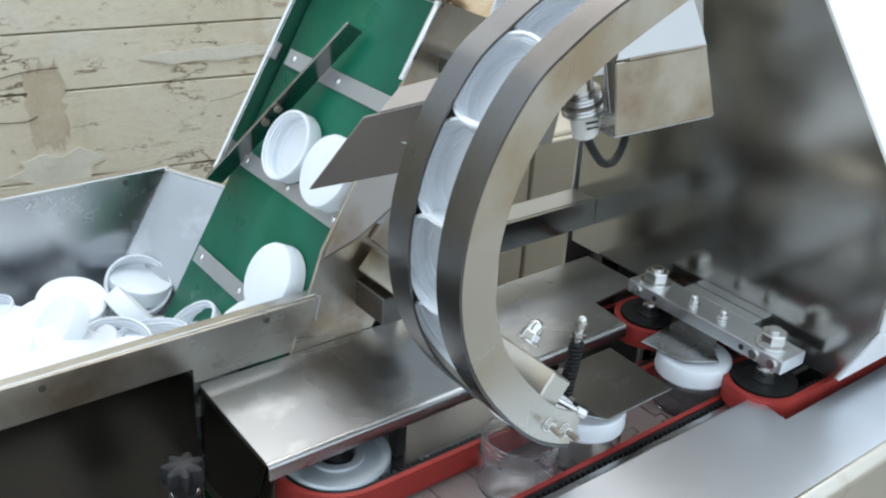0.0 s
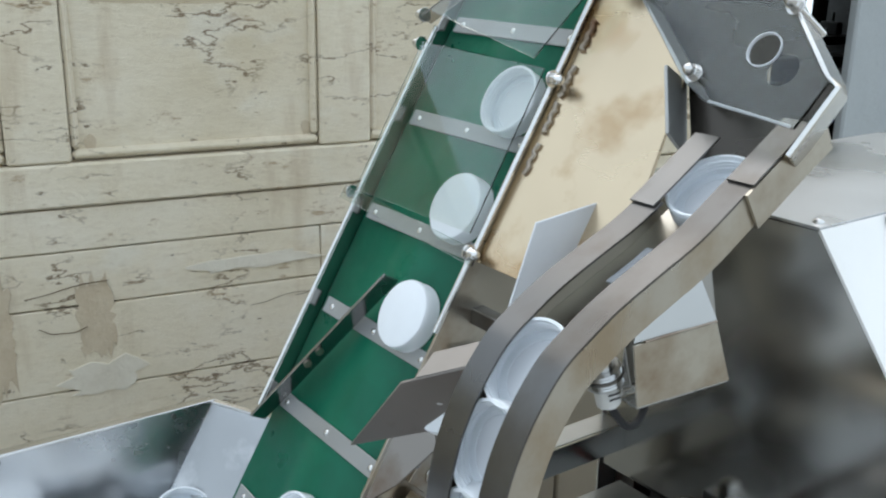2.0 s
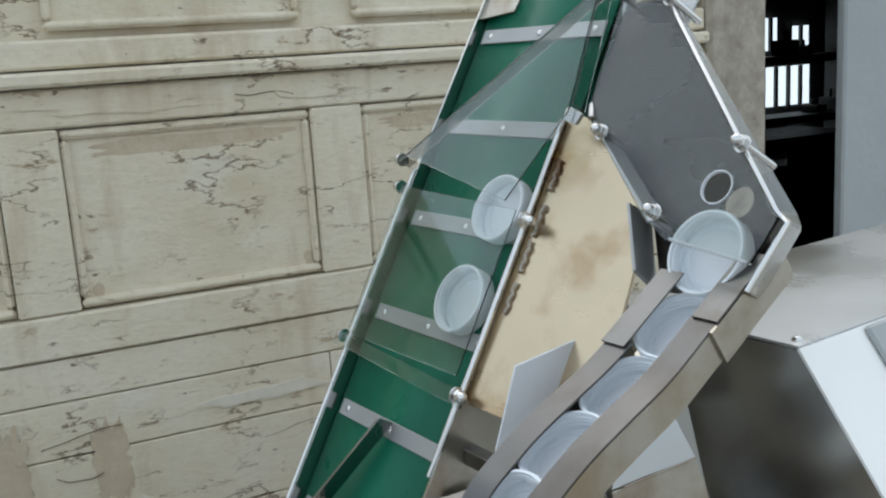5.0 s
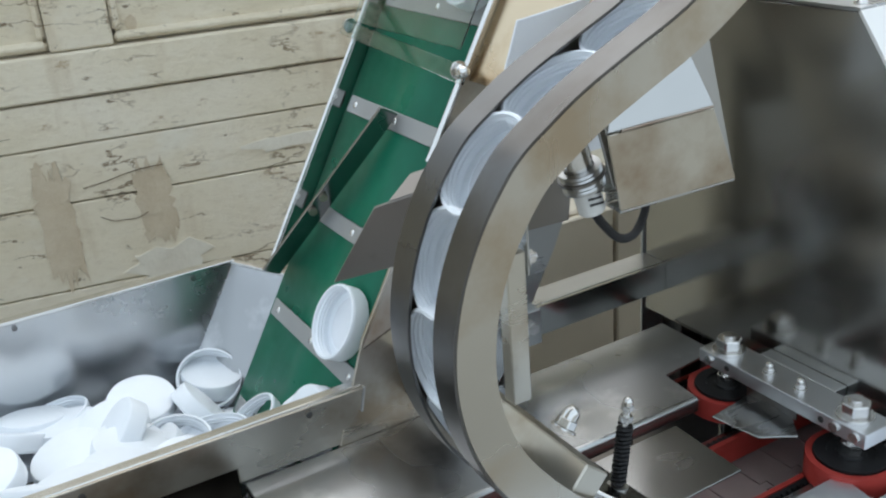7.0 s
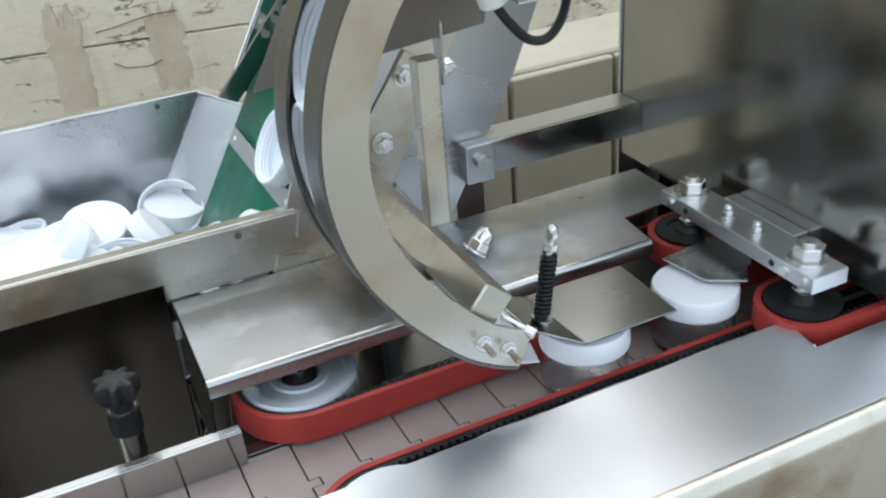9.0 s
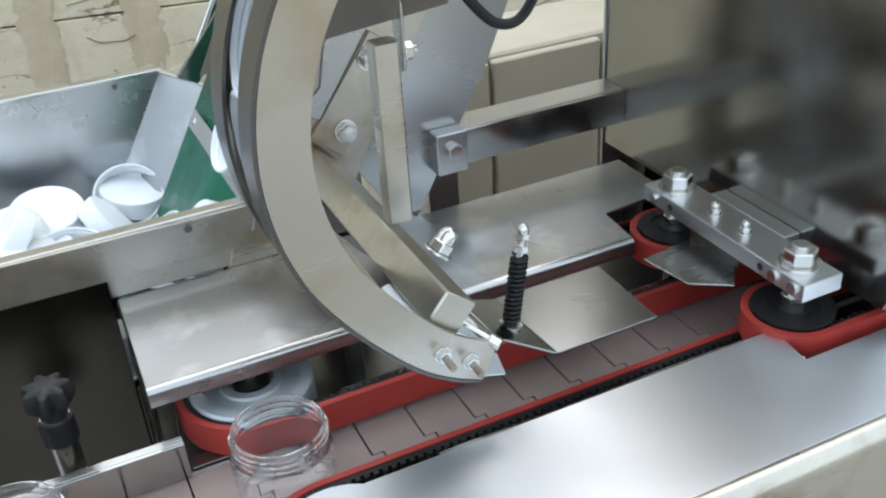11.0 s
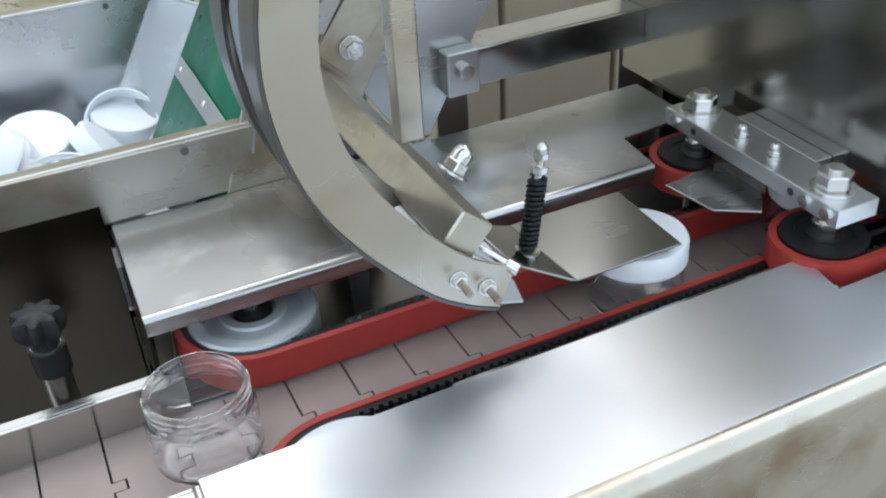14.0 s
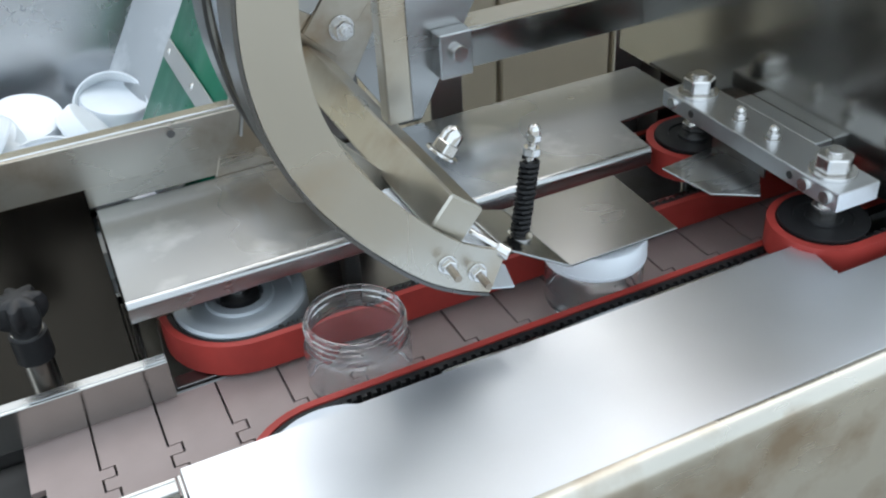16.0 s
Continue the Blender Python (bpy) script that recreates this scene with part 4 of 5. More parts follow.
part("guard_strip", plate([ep(0.008, YL + .018, 0.006), ep(-0.004, YR - .016, 0.006), ep(-0.018, YR - .016, 0.006), ep(-0.006, YL + .018, 0.006)], .002), ACRYL, elev, "clear acrylic strip", None).visible_shadow = False
part("cover_sheet", plate([ep(0.008, YL - .004, 0.008), ep(0.008, YR + .002, 0.008), ep(0.168, YR + .002, 0.010), ep(0.176, YL - .004, 0.010)], .0015), ACRYL, elev, "clear acrylic belt cover", None).visible_shadow = False
cover_bolt(0.004, YL + .0056, 0.004, 1)
cover_bolt(-0.008, YR - .006, 0.008, -1)
cover_bolt(0.176, YL + .0056, 0.004, 1)
cover_bolt(0.160, YR - .012, 0.010, -1)
cover_bolt(0.204, YL + .008, 0.014, 1)
# wiper that turns the caps on to the chute
part("wiper", plate([ep(0.200, 0.404, 0.020), ep(0.388, 0.190, 0.018), ep(0.388, 0.193, 0.003), ep(0.200, 0.408, 0.003)], .003), SMOKED, elev, "smoked acrylic wiper bar across the belt", None)
part("wiper_sheet", plate([ep(0.206, 0.392, 0.0215), ep(0.384, 0.186, 0.0215), ep(0.262, 0.166, 0.0215), ep(0.172, 0.206, 0.0215)], .0015), ACRYL, elev, "clear acrylic head cover", None).visible_shadow = False
part("sheet_rib", plate([ep(0.384, 0.184, 0.022), ep(0.268, 0.164, 0.022), ep(0.268, 0.163, 0.006), ep(0.384, 0.183, 0.006)], .002), ACRYL, elev, "", None).visible_shadow = False
part("corner_clip", join(plate([ep(0.268, 0.170, 0.016), ep(0.262, 0.152, 0.016), ep(0.252, 0.158, 0.014), ep(0.256, 0.176, 0.014)], .004), rod(ep(0.272, 0.150, 0.012), ep(0.258, 0.140, 0.016), .003)), STEEL, elev)

# legs and drive housing
part("leg_front", box((-0.20, 0.22, 0.0), (-0.165, 0.25, 0.86)), PLATE, elev)
part("leg_rear", box((-0.20, 0.36, 0.0), (-0.165, 0.39, 0.86)), PLATE, elev)
part("brace", box((0.10, 0.25, 0.0), (0.13, 0.28, 1.15)), PLATE, elev)

cleat_bm = box((-0.0085, YR + .006, 0.0), (0.0085, YL - .006, 0.0022), .0006)
CLEAT = mesh_of("cleat", cleat_bm, DULL, 30)
SCREW = mesh_of("cleat_screw", lathe([(0, .0014), (.0018, .0012), (.0032, .0004), (.0034, 0)], 12), BOLT, 40)
cleats = []
for k in range(CLEATS):
    c = new("cleat", CLEAT)
    c.parent = elev
    for y in (YR + .02, (YL + YR) / 2, YL - .02):
        q = new("cleat_screw", SCREW)
        q.parent, q.location = c, (0, y, 0.0023)
    cleats.append(c)


def belt_pose(s):
    """The pose on the belt's face at the running length s, which goes round the loop."""
    loop = PITCH * CLEATS
    s = (s - S_LOW) % loop
    if s < STRAIGHT:
        p, a = ep(S_LOW + s, 0, BH + .001), 0.0
    elif s < STRAIGHT + math.pi * RT:
        a = (s - STRAIGHT) / RT
        p = ep(S_TOP + (RT + .001) * math.sin(a), 0, BH - RT + (RT + .001) * math.cos(a))
    elif s < 2 * STRAIGHT + math.pi * RT:
        a = math.pi
        p = ep(S_TOP - (s - STRAIGHT - math.pi * RT), 0, BH - 2 * RT - .001)
    else:
        a = math.pi + (s - 2 * STRAIGHT - math.pi * RT) / RT
        p = ep(S_LOW + (RT + .001) * math.sin(a), 0, BH - RT + (RT + .001) * math.cos(a))
    return Matrix.Translation(p) @ Matrix.Rotation(-INC + a, 4, "Y")


# ---- chute at the elevator head ----
chute = thing("cap_chute", "flat steel chute under a clear acrylic cover", "chute")


def pierced(outline, hole, thick):
    """A flat sheet on the elevator's slope, at one height, with a round hole through it."""
    (hs, hy, hr), h, bm = hole, outline[0][2], bmesh.new()
    rims = [[bm.verts.new(ep(*p)) for p in outline], [bm.verts.new(ep(hs + hr * math.cos(math.tau * k / 28), hy + hr * math.sin(math.tau * k / 28), h)) for k in range(28)]]
    edges = [bm.edges.new((r[k], r[(k + 1) % len(r)])) for r in rims for k in range(len(r))]
    faces = [f for f in bmesh.ops.triangle_fill(bm, use_beauty=True, edges=edges)["geom"] if isinstance(f, bmesh.types.BMFace)]
    r = bmesh.ops.extrude_face_region(bm, geom=faces)
    bmesh.ops.translate(bm, vec=-EN * thick, verts=[v for v in r["geom"] if isinstance(v, bmesh.types.BMVert)])
    return bm


part("back", pierced([(s_, y_, -0.028) for s_, y_ in ((0.412, YR - .002), (0.402, 0.146), (0.204, -0.056), (0.194, -0.062), (0.135, -0.048), (0.130, 0.040), (0.19, 0.075), (0.268, 0.165), (0.282, YR - .002))], (0.2105, -0.0045, 0.0135), .003), CHUTE, chute, "back sheet with a round hole, dark reflection put into its colour", None)
RIM_TOP = [(0.398, 0.131), (0.193, -0.070), (0.187, -0.081), (0.134, -0.068)]
RIM_LOW = [(0.402, 0.147), (0.204, -0.058), (0.195, -0.064), (0.138, -0.050)]
for k, bent in enumerate((STEEL, WARM, WARM)):
    (s0, y0), (s1, y1), (s2, y2), (s3, y3) = RIM_TOP[k], RIM_TOP[k + 1], RIM_LOW[k + 1], RIM_LOW[k]
    part("rim", plate([ep(s0, y0, 0.011), ep(s1, y1, 0.011), ep(s2, y2, -0.027), ep(s3, y3, -0.027)], .003), bent, chute)
part("rim_lip", tube([ep(s_, y_ + .001, 0.0115) for s_, y_ in RIM_TOP], .0022, 8), BOLT, chute, "bright rounded rim edge")
part("top_rim", plate([ep(0.403, 0.133, 0.011), ep(0.405, 0.19, 0.011), ep(0.405, 0.19, -0.024), ep(0.403, 0.146, -0.024)], .003), STEEL, chute)
part("left_rim", plate([ep(0.262, 0.152, 0.006), ep(0.176, 0.044, 0.006), ep(0.176, 0.044, -0.024), ep(0.262, 0.152, -0.024)], .003), DULL, chute)
part("cover", pierced([(s_, y_, 0.0140) for s_, y_ in ((0.393, 0.160), (0.388, 0.121), (0.198, -0.063), (0.189, -0.073), (0.153, -0.063), (0.161, 0.016), (0.176, 0.045), (0.264, 0.150))], (0.207, -0.0135, 0.0135), .003), ACRYL, chute, "clear acrylic cover with a finger hole", None).visible_shadow = False
bm = lathe([(.0128, 0), (.0136, 0), (.0136, .0032), (.0128, .0032), (.0128, 0)], 32)
part("hole_ring", bm, SHEETW, chute, "bright cut edge of the hole").matrix_local = Matrix.Translation(ep(0.207, -0.0135, 0.0110)) @ Matrix.Rotation(-INC, 4, "Y")
part("cover_edge", tube([ep(0.1545, -0.060, 0.0125), ep(0.1625, 0.014, 0.0125)], .0010, 6), SHEETW, chute, "bright sawn lower edge of the cover")
for s_, y_ in ((0.246, 0.1235), (0.181, 0.0355), (0.2415, -0.024), (0.371, 0.100), (0.382, 0.165)):
    bolt_set(chute, ep(s_, y_, 0.0142), EN, 0.0098, "dome", 0)
    part("spacer", rod(ep(s_, y_, -0.027), ep(s_, y_, 0.0108), .003), BOLT, chute)
part("throat", plate([ep(0.135, 0.045, 0.004), ep(0.19, 0.078, 0.002), ep(0.19, 0.078, -0.028), ep(0.128, 0.045, -0.028)], .003), DULL, chute)

# ---- hopper ----
hop = thing("cap_hopper", "open stainless hopper half full of white caps", "hopper")
RZ, X0, X1 = 0.962, -0.62, -0.070
part("front_panel", plate([(X0, 0.190, RZ + .004), (X1, 0.190, RZ), (X1 - .004, 0.190, RZ - .018), (X1 - .018, 0.190, 0.930), (X0, 0.190, 0.932)], .0025), WARM, hop, "polished front wall with stains")
part("front_rim", box((X0, 0.1915, RZ - .0005), (X1, 0.202, RZ + .0025), .0008), BOLT, hop)
part("rim_fold", plate([(X1 + .0015, 0.189, RZ), (X1 + .0015, 0.204, RZ), (X1 - .003, 0.204, RZ - .022), (X1 - .003, 0.189, RZ - .022)], .002), PLATE, hop)
part("back_panel", plate([(X0, 0.498, RZ + .012), (-0.075, 0.498, RZ + .010), (-0.156, 0.496, 0.835), (X0, 0.496, 0.835)], .0025), HOPS, hop, "bright back wall")
part("back_rim", box((X0, 0.494, RZ + .010), (-0.073, 0.507, RZ + .014), .0008), BOLT, hop)
part("corner_panel", plate([(-0.074, 0.497, RZ + .010), (-0.028, 0.443, RZ - .002), (-0.124, 0.418, 0.835), (-0.156, 0.496, 0.835)], .0025), DULLS, hop, "angled corner wall with pale smears")
part("corner_rim", plate([(-0.074, 0.502, RZ + .012), (-0.025, 0.445, RZ), (-0.031, 0.440, RZ), (-0.080, 0.497, RZ + .012)], .003), BOLT, hop)
part("side_edge", plate([(-0.028, 0.443, RZ - .002), (-0.022, 0.426, RZ - .014), (-0.124, 0.400, 0.835), (-0.122, 0.417, 0.835)], .004), MILL, hop)
part("floor", plate([(X0, 0.195, 0.862), (-0.14, 0.195, 0.835), (-0.12, 0.42, 0.833), (-0.155, 0.495, 0.833), (X0, 0.495, 0.833)], .003), STEEL, hop)
part("left_wall", plate([(X0 - .002, 0.19, RZ), (X0 - .002, 0.498, RZ + .012), (X0 - .002, 0.496, 0.83), (X0 - .002, 0.195, 0.83)], .0025), HOPS, hop)
part("entry_lip", plate([(-0.082, 0.193, 0.955), (-0.055, 0.205, 0.94), (-0.075, 0.206, 0.86), (-0.10, 0.196, 0.86)], .002), RUSTY, hop)
for x in (-0.42, -0.30, -0.12):
    part("rivet", rod((x, 0.1885, RZ - .006), (x, 0.187, RZ - .006), .0028, n=12), MILL, hop)
    part("back_rivet", rod((x, 0.4965, RZ + .005), (x, 0.495, RZ + .005), .0028, n=12), MILL, hop)
for x in (-0.6, -0.22):
    part("leg", box((x, 0.205, 0.0), (x + .03, 0.235, 0.84)), PLATE, hop)
    part("leg", box((x, 0.38, 0.0), (x + .03, 0.41, 0.84)), PLATE, hop)
# housing sheets: the blackness they mirror is painted on as base colour
stand = thing("elevator_base", "polished sheet housing below the hopper, dark reflection put into its colour", "housing")
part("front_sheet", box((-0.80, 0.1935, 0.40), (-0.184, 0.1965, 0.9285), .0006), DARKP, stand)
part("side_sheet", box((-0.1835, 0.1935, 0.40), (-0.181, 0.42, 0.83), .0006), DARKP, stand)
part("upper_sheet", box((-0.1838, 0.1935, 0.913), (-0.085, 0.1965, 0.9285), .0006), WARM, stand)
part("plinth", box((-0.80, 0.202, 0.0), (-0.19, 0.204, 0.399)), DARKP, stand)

knob = thing("star_knob", "black star grip knob on a steel clamp rod", "knob")
KP = Vector((-0.239, 0.088, 0.914))
star = [((.0138 + .0026 * math.cos(7 * a)) * math.cos(a), (.0138 + .0026 * math.cos(7 * a)) * math.sin(a), .0068) for a in [math.tau * k / 70 for k in range(70)]]
bm = bmesh.new()
rings = []
for z, f in ((-.004, .72), (.000, .94), (.004, 1.0), (.009, 1.0), (.0125, .90), (.0145, .62), (.0150, .30)):
    rings.append([bm.verts.new(KP + Vector((x * f, y * f, z))) for x, y, q in star])
for lower, upper in zip(rings, rings[1:]):
    for k in range(len(star)):
        k2 = (k + 1) % len(star)
        bm.faces.new((lower[k], lower[k2], upper[k2], upper[k]))
bm.faces.new(rings[-1])
bm.faces.new(rings[0][::-1])
part("grip", bm, BLACK, knob)
part("neck", rod(KP - Vector((0, 0, .012)), KP, .0085, .0105), BLACK, knob)
part("rod", rod((KP.x, KP.y, 0.815), KP - Vector((0, 0, .011)), .0092), BOLT, knob)
part("socket", rod((KP.x, KP.y, 0.884), (KP.x, KP.y, 0.902), .0112), BLACK, knob)
part("bracket", box((KP.x - .02, 0.0605, 0.795), (KP.x + .02, KP.y + .02, 0.8095)), MILL, knob)

# ---- caps and jars ----
CR, CH = 0.0335, 0.018


def cap_thing(label):
    c = thing("cap", label, "cap", group="white caps")
    prof = [(0, CH), (CR - .004, CH), (CR - .0012, CH - .0008), (CR, CH - .003), (CR, .0005), (CR - .0005, 0), (CR - .0022, 0), (CR - .0024, .003)]
    for k in range(3):
        z = .0035 + .0032 * k
        prof += [(CR - .0024, z), (CR - .0036, z + .0008), (CR - .0036, z + .0014), (CR - .0024, z + .0022)]
    prof += [(CR - .0024, CH - .0022), (CR - .006, CH - .0019), (CR - .0065, CH - .0026), (CR - .009, CH - .0026), (CR - .0095, CH - .0019), (0, CH - .0019)]
    part("shell", lathe(prof, 48), WHITE, c)
    part("liner", lathe([(0, CH - .0024), (CR - .0098, CH - .0024), (CR - .0098, CH - .0020)], 40), SHEETW, c)
    part("rim_bead", lathe([(CR - .0002, .0016), (CR + .0003, .002), (CR + .0003, .003), (CR - .0002, .0034)], 48), WHITE, c)
    return c


CAP = cap_thing("smooth white plastic screw cap")
JR, JH = 0.0322, 0.050


def jar_thing():
    j = thing("jar", "clear plastic wide-mouth jar riding on the chain", "jar", group="jars on the conveyor")
    out = [(0, 0), (JR - .004, 0), (JR - .001, .0012), (JR, .004), (JR, .030), (JR - .001, .0325), (JR - .0025, .0335), (JR - .0025, .0355), (JR - .0018, .0362), (JR - .0018, .0375), (JR - .0028, .0382),
           (JR - .0028, .0405), (JR - .0016, .0412), (JR - .0016, .0420), (JR - .0028, .0428), (JR - .0028, .0448), (JR - .0016, .0455), (JR - .0016, .0462), (JR - .0028, .0468), (JR - .0028, JH - .0006), (JR - .0034, JH),
           (JR - .0046, JH), (JR - .0046, .035), (JR - .0022, .031), (JR - .0014, .028), (JR - .0014, .005), (JR - .005, .0018), (0, .0016)]
    part("bottle", lathe(out, 48), PET, j, "", 35).visible_shadow = False
    part("base_ring", lathe([(JR - .009, .0019), (JR - .007, .0019), (JR - .007, .0025), (JR - .009, .0025), (JR - .009, .0019)], 40), PET, j)
    return j


JAR = jar_thing()

# the heap in the hopper
random.seed(11)
heap = []
spots = [(-0.136, 0.440, 0.858, -140, -4), (-0.212, 0.415, 0.860, 14, -8), (-0.168, 0.385, 0.850, 52, 20), (-0.283, 0.425, 0.870, 184, 6), (-0.284, 0.423, 0.852, 4, 4), (-0.338, 0.415, 0.862, 24, -22),
         (-0.135, 0.325, 0.864, -150, 20), (-0.290, 0.335, 0.872, 10, 8), (-0.222, 0.335, 0.850, 18, -14), (-0.265, 0.27, 0.880, 0, 14), (-0.29, 0.335, 0.862, 18, -12),
         (-0.145, 0.265, 0.868, 196, 12), (-0.215, 0.225, 0.885, 8, -18), (-0.325, 0.255, 0.895, 25, 18), (-0.36, 0.32, 0.888, -14, 8), (-0.305, 0.215, 0.900, 10, 4), (-0.24, 0.34, 0.880, 40, 30), (-0.40, 0.25, 0.902, 182, 15),
         (-0.105, 0.255, 0.878, 24, -30), (-0.165, 0.225, 0.884, -20, 12)]
for i, (x, y, z, rx, ry) in enumerate(spots):
    heap.append(copy_thing(CAP, pose(x, max(y, 0.238), z + .020, rx, ry, 37 * i)))
for i in range(64):
    x = random.uniform(-0.57, -0.13)
    y = random.uniform(0.237, 0.455)
    z = 0.846 + 0.015 * (i % 4) + max(0, (-x - .15)) * .06 - (.014 if y > .33 else 0)
    heap.append(copy_thing(CAP, pose(x, y, z, random.choice((0, 180)) + random.uniform(-22, 22), random.uniform(-22, 22), random.uniform(0, 360))))
for h_ in heap:
    tagged(h_, "smooth white plastic screw cap lying in the hopper")

# jars: the time at which each passes the end of the track, and whether it starts capped
SPEED, PICK_X = 0.135, 0.020
JARS = [(-0.41, True), (-1.43, True), (0.12, False), (4.2, False), (7.78, False), (8.53, False), (12.01, False), (13.17, False), (15.39, False), (16.62, False)]
jars = [JAR] + [copy_thing(JAR, pose(0, 0, 0)) for _ in JARS[1:]]


def jar_x(tp, t):
    return PICK_X + SPEED * (t - tp)


# lengths along the track, measured from its lower end
ARC = [0.0]
TL = [p.copy() for p, a, o in ROWS_T][::-1]
TO = [o.copy() for p, a, o in ROWS_T][::-1]
for a, b in zip(TL, TL[1:]):
    ARC.append(ARC[-1] + (b - a).length)


def track_pose(s):
    """A cap in the track, open side out, s metres up from the end; beyond the track it lies on the chute."""
    s = max(s, 0.0)
    if s > ARC[-1] - .055:
        e = s - (ARC[-1] - .055)
        return chute_pose(0.142 + e * .69, -0.030 + e * .72)
    i = max(k for k in range(len(ARC) - 1) if ARC[k] <= s)
    f = (s - ARC[i]) / (ARC[i + 1] - ARC[i])
    p, o = TL[i].lerp(TL[i + 1], f), TO[i].lerp(TO[i + 1], f).normalized()
    d = (TL[i + 1] - TL[i]).normalized()
    d = (d - o * d.dot(o)).normalized()
    m = Matrix((Vector((0, 1, 0)), d, -o)).transposed()
    if m.determinant() < 0:
        m = Matrix((Vector((0, -1, 0)), d, -o)).transposed()
    return Matrix.Translation(p - o * .0052) @ m.to_4x4()


def chute_pose(s, y, up=False):
    turn = Matrix.Rotation(-INC, 4, "Y")
    if up:
        return Matrix.Translation(ep(s, y, BH + .0015)) @ turn
    return Matrix.Translation(ep(s, y, BH + .0015 + CH)) @ turn @ Matrix.Rotation(math.pi, 4, "X")


def belt_run(t):
    """How far the elevator belt has gone at t: it runs from 0.47 to 4.31 s and again from 11.5 to 12.41 s."""
    return 0.2083 * (min(max(t, 0.47), 4.31) - 0.47) + 0.2083 * (min(max(t, 11.5), 12.41) - 11.5)


SLOT0, GAP = 0.073, 0.0645
PICKS = [tp for tp, capped in JARS if not capped]
TIMES = [k / 10 for k in range(161)]


def slot_length(k, t):
    """Where the k-th cap of the queue stands at t, as the caps below it are taken one by one."""
    n = 0.0
    for tp in PICKS:
        n += min(max((t - tp) / 0.25, 0.0), 1.0)
    # the foremost cap slips on until it peeps out of the track's end
    return SLOT0 + GAP * (k - n) - .044 * min(max(1 - (k - n), 0.0), 1.0)


def on_jar(tp, t):
    return Matrix.Translation((jar_x(tp, t), MID, BELT_Z + JH - CH + .0028)) @ Matrix.Rotation(0.0, 4, "Z")


def queue_cap(k, t):
    """Cap k waits in the track, is tipped on to its jar and rides away."""
    tp = PICKS[k] if k < len(PICKS) else 99.0
    if t <= tp - .3:
        return track_pose(slot_length(k, t))
    a, b = track_pose(slot_length(k, tp - .3)), on_jar(tp, t)
    f = min((t - tp + .3) / 0.45, 1.0)
    q = a.to_quaternion()
    g = (q @ Vector((0, 0, 1))).rotation_difference(Vector((0, 0, 1))) @ q
    out = Vector((0.012, 0, 0.005)) * math.sin(math.pi * f)
    return Matrix.LocRotScale(a.translation.lerp(b.translation, f) + out, q.slerp(g, f), None)


# caps that ride the belt: belt place at the start, across, and the queue place they end in
RIDERS = [(0.142, 0.240, 6), (0.034, 0.238, 7), (-0.181, 0.310, 8), (-0.291, 0.248, 9), (-0.402, 0.306, 10), (-0.629, 0.272, 11), (-0.723, 0.250, None), (-1.045, 0.250, None), (-1.135, 0.236, None)]
FACE_UP = (False, False, False, True, True, False, False, False, True)


def rider_across(s, y0):
    y = y0
    if y0 > 0.262:
        y = y0 - (y0 - .243) * min(max((s + .16) / .09, 0), 1)
    return y - .045 * min(max((s - .25) / .09, 0), 1)


def rider_pose(s0, y0, k, t, up):
    leave_s = 0.320
    s = s0 + belt_run(t)
    if k is None or s < leave_s:
        return chute_pose(s, rider_across(s, y0), up)
    tl = next(u for u in TIMES if s0 + belt_run(u) >= leave_s)
    f = (t - tl) / 0.5
    start = (leave_s, rider_across(leave_s, y0))
    mid1, mid2 = (0.300, 0.130), (0.160, -0.012)
    if f < 0.6:
        g = f / 0.6
        return chute_pose(start[0] + (mid1[0] - start[0]) * g, start[1] + (mid1[1] - start[1]) * g, up)
    if f < 1.0:
        g = (f - 0.6) / 0.4
        return chute_pose(mid1[0] + (mid2[0] - mid1[0]) * g, mid1[1] + (mid2[1] - mid1[1]) * g, up)
    top = ARC[-1] - .03
    if k < len(PICKS) and t > PICKS[k] - .3:
        return queue_cap(k, t)
    return track_pose(max(slot_length(k, t), top - 0.6 * max(t - tl - 0.5, 0.0)))


queue = [copy_thing(CAP, pose(0, 0, 0)) for _ in range(6)]
riders = [copy_thing(CAP, pose(0, 0, 0)) for _ in RIDERS]
started = [copy_thing(CAP, pose(0, 0, 0)), copy_thing(CAP, pose(0, 0, 0))]
loose = CAP
tagged(loose, "smooth white plastic screw cap pushed off the belt")
for c in queue:
    tagged(c, "smooth white plastic screw cap waiting in the curved track")
for c in riders:
    tagged(c, "smooth white plastic screw cap carried up by the green belt")
for c in started:
    tagged(c, "smooth white plastic screw cap set on a jar")


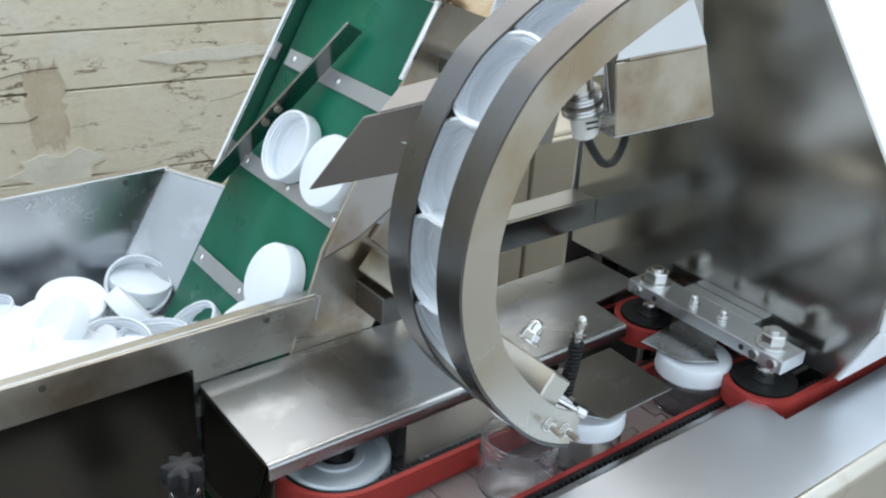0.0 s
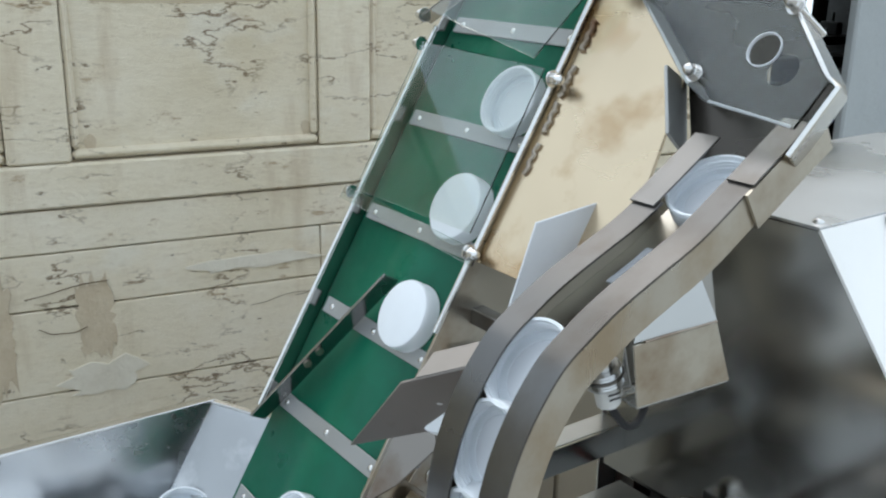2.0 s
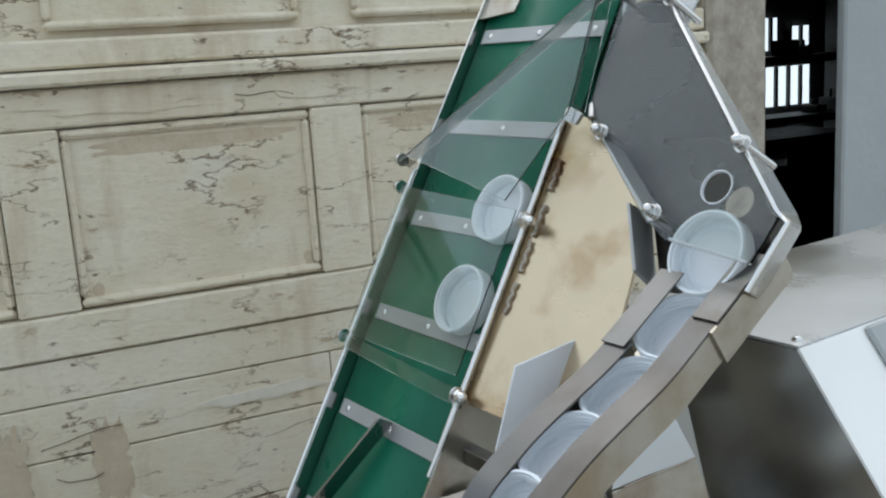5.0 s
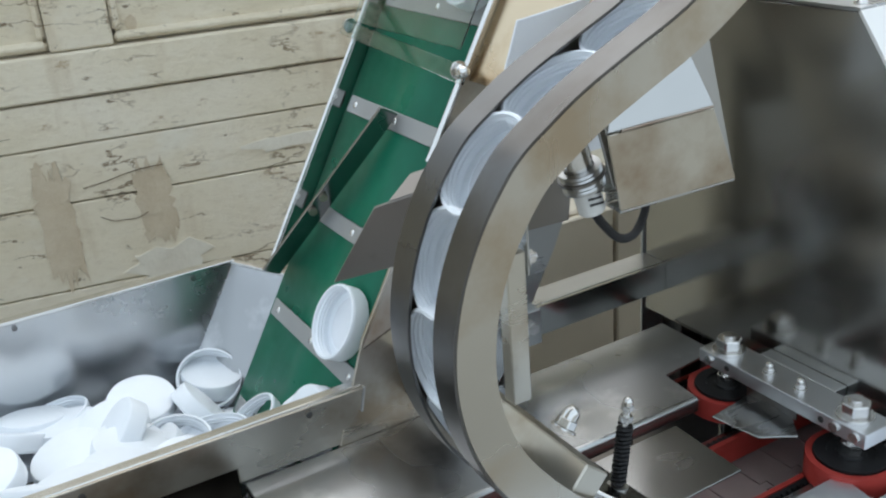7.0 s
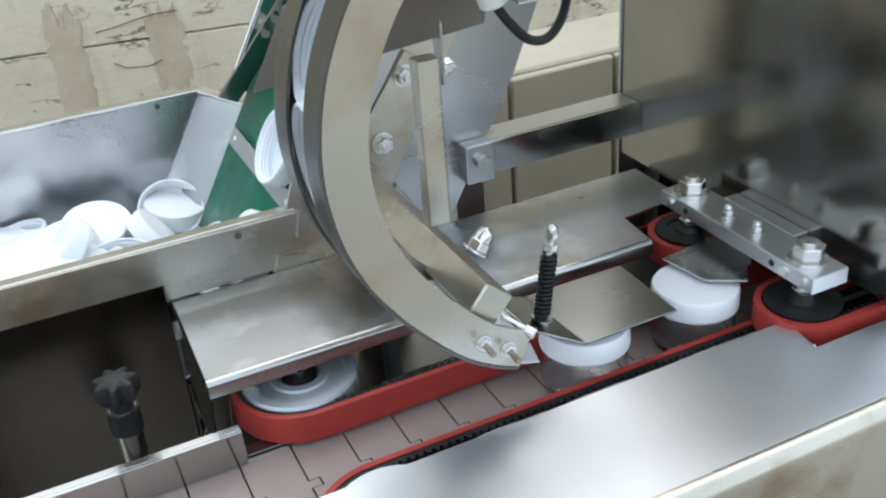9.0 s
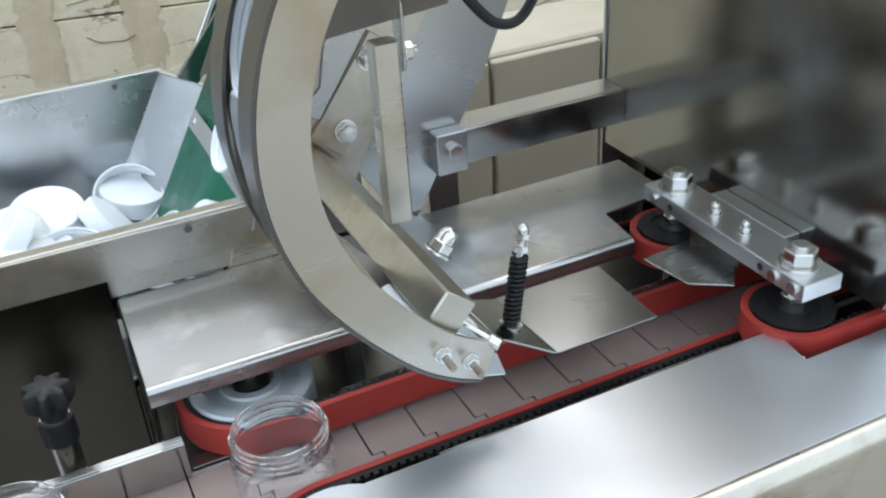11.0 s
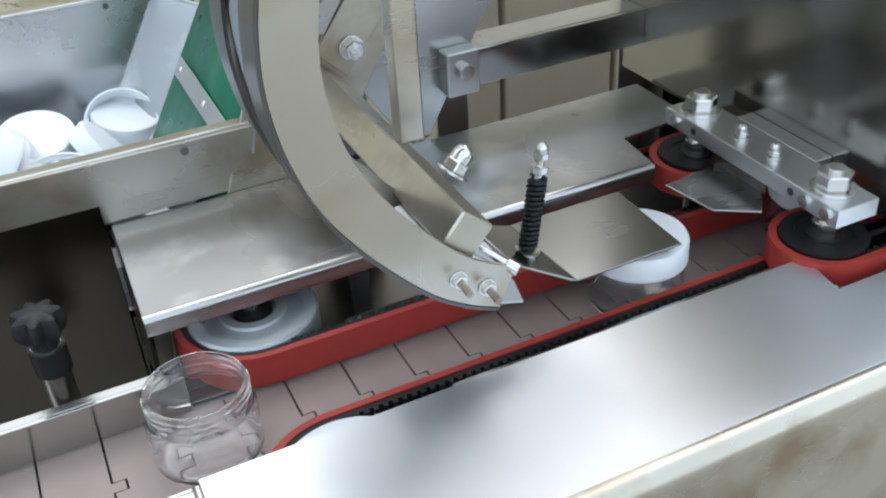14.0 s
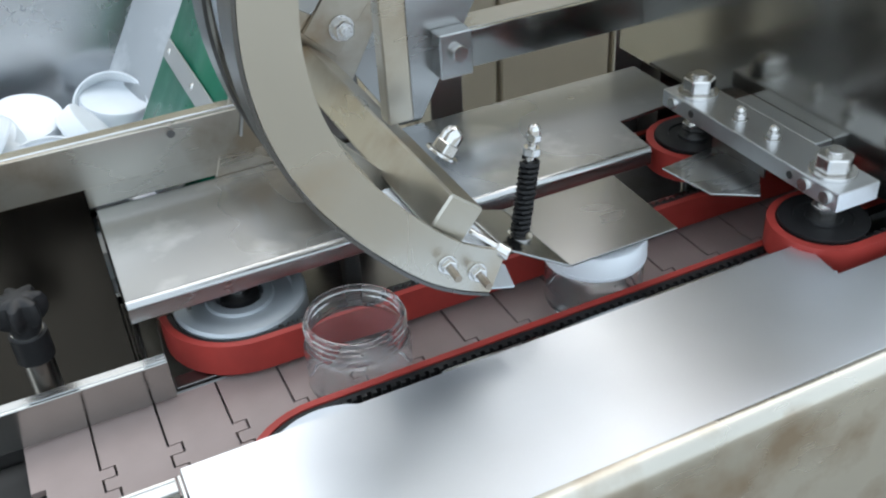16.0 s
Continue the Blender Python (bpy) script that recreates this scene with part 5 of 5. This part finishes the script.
LOOSE = [(1.1, -0.051, 0.185, -0.02), (1.3, -0.118, 0.112, 0.025), (2.2, -0.118, 0.110, 0.025), (2.3, -0.098, 0.134, 0.024), (2.4, -0.178, 0.243, 0.022), (2.5, -0.223, 0.296, 0.024)]


def loose_pose(t):
    """A cap that the guide plate pushes off, holds behind the track and lets slip back into the hopper."""
    if t < 1.1:
        return chute_pose(-0.182 + belt_run(t), 0.240 - .055 * min(max((t - .5) / .5, 0), 1), True)
    turn = chute_pose(0, 0, True).to_quaternion()
    for (t0, *a), (t1, *b) in zip(LOOSE, LOOSE[1:]):
        if t <= t1:
            f = (t - t0) / (t1 - t0)
            return Matrix.LocRotScale(ep(*a).lerp(ep(*b), f), turn, None)
    f = min((t - 2.5) / .3, 1.0)
    rest = pose(-0.245, 0.335, 0.884, 8, 12, 0)
    return Matrix.LocRotScale(ep(*LOOSE[-1][1:]).lerp(rest.translation, f), turn.slerp(rest.to_quaternion(), f), None)


def motions():
    walk(chain, [(0.0, pose(0, 0, 0)), (8.0, pose(SPEED * 8, 0, 0)), (16.0, pose(SPEED * 16, 0, 0))])
    for j, (tp, capped) in zip(jars, JARS):
        walk(j, [(t, pose(jar_x(tp, t), MID, BELT_Z)) for t in (0.0, 8.0, 16.0)])
    for c, tp in zip(started, (JARS[0][0], JARS[1][0])):
        walk(c, [(t, on_jar(tp, t)) for t in (0.0, 8.0, 16.0)])
    for k, c in enumerate(queue):
        walk(c, [(t, queue_cap(k, t)) for t in TIMES])
    for i, (c, (s0, y0, k)) in enumerate(zip(riders, RIDERS)):
        walk(c, [(t, rider_pose(s0, y0, k, t, FACE_UP[i])) for t in TIMES])
    walk(loose, [(t, loose_pose(t)) for t in TIMES])
    run = [0.0, 0.47] + [0.5 + 0.1 * k for k in range(39)] + [11.5] + [11.6 + 0.1 * k for k in range(9)] + [12.5, 16.0]
    for k, c in enumerate(cleats):
        walk(c, [(t, belt_pose(-0.108 - PITCH * k + belt_run(t))) for t in run])


motions()
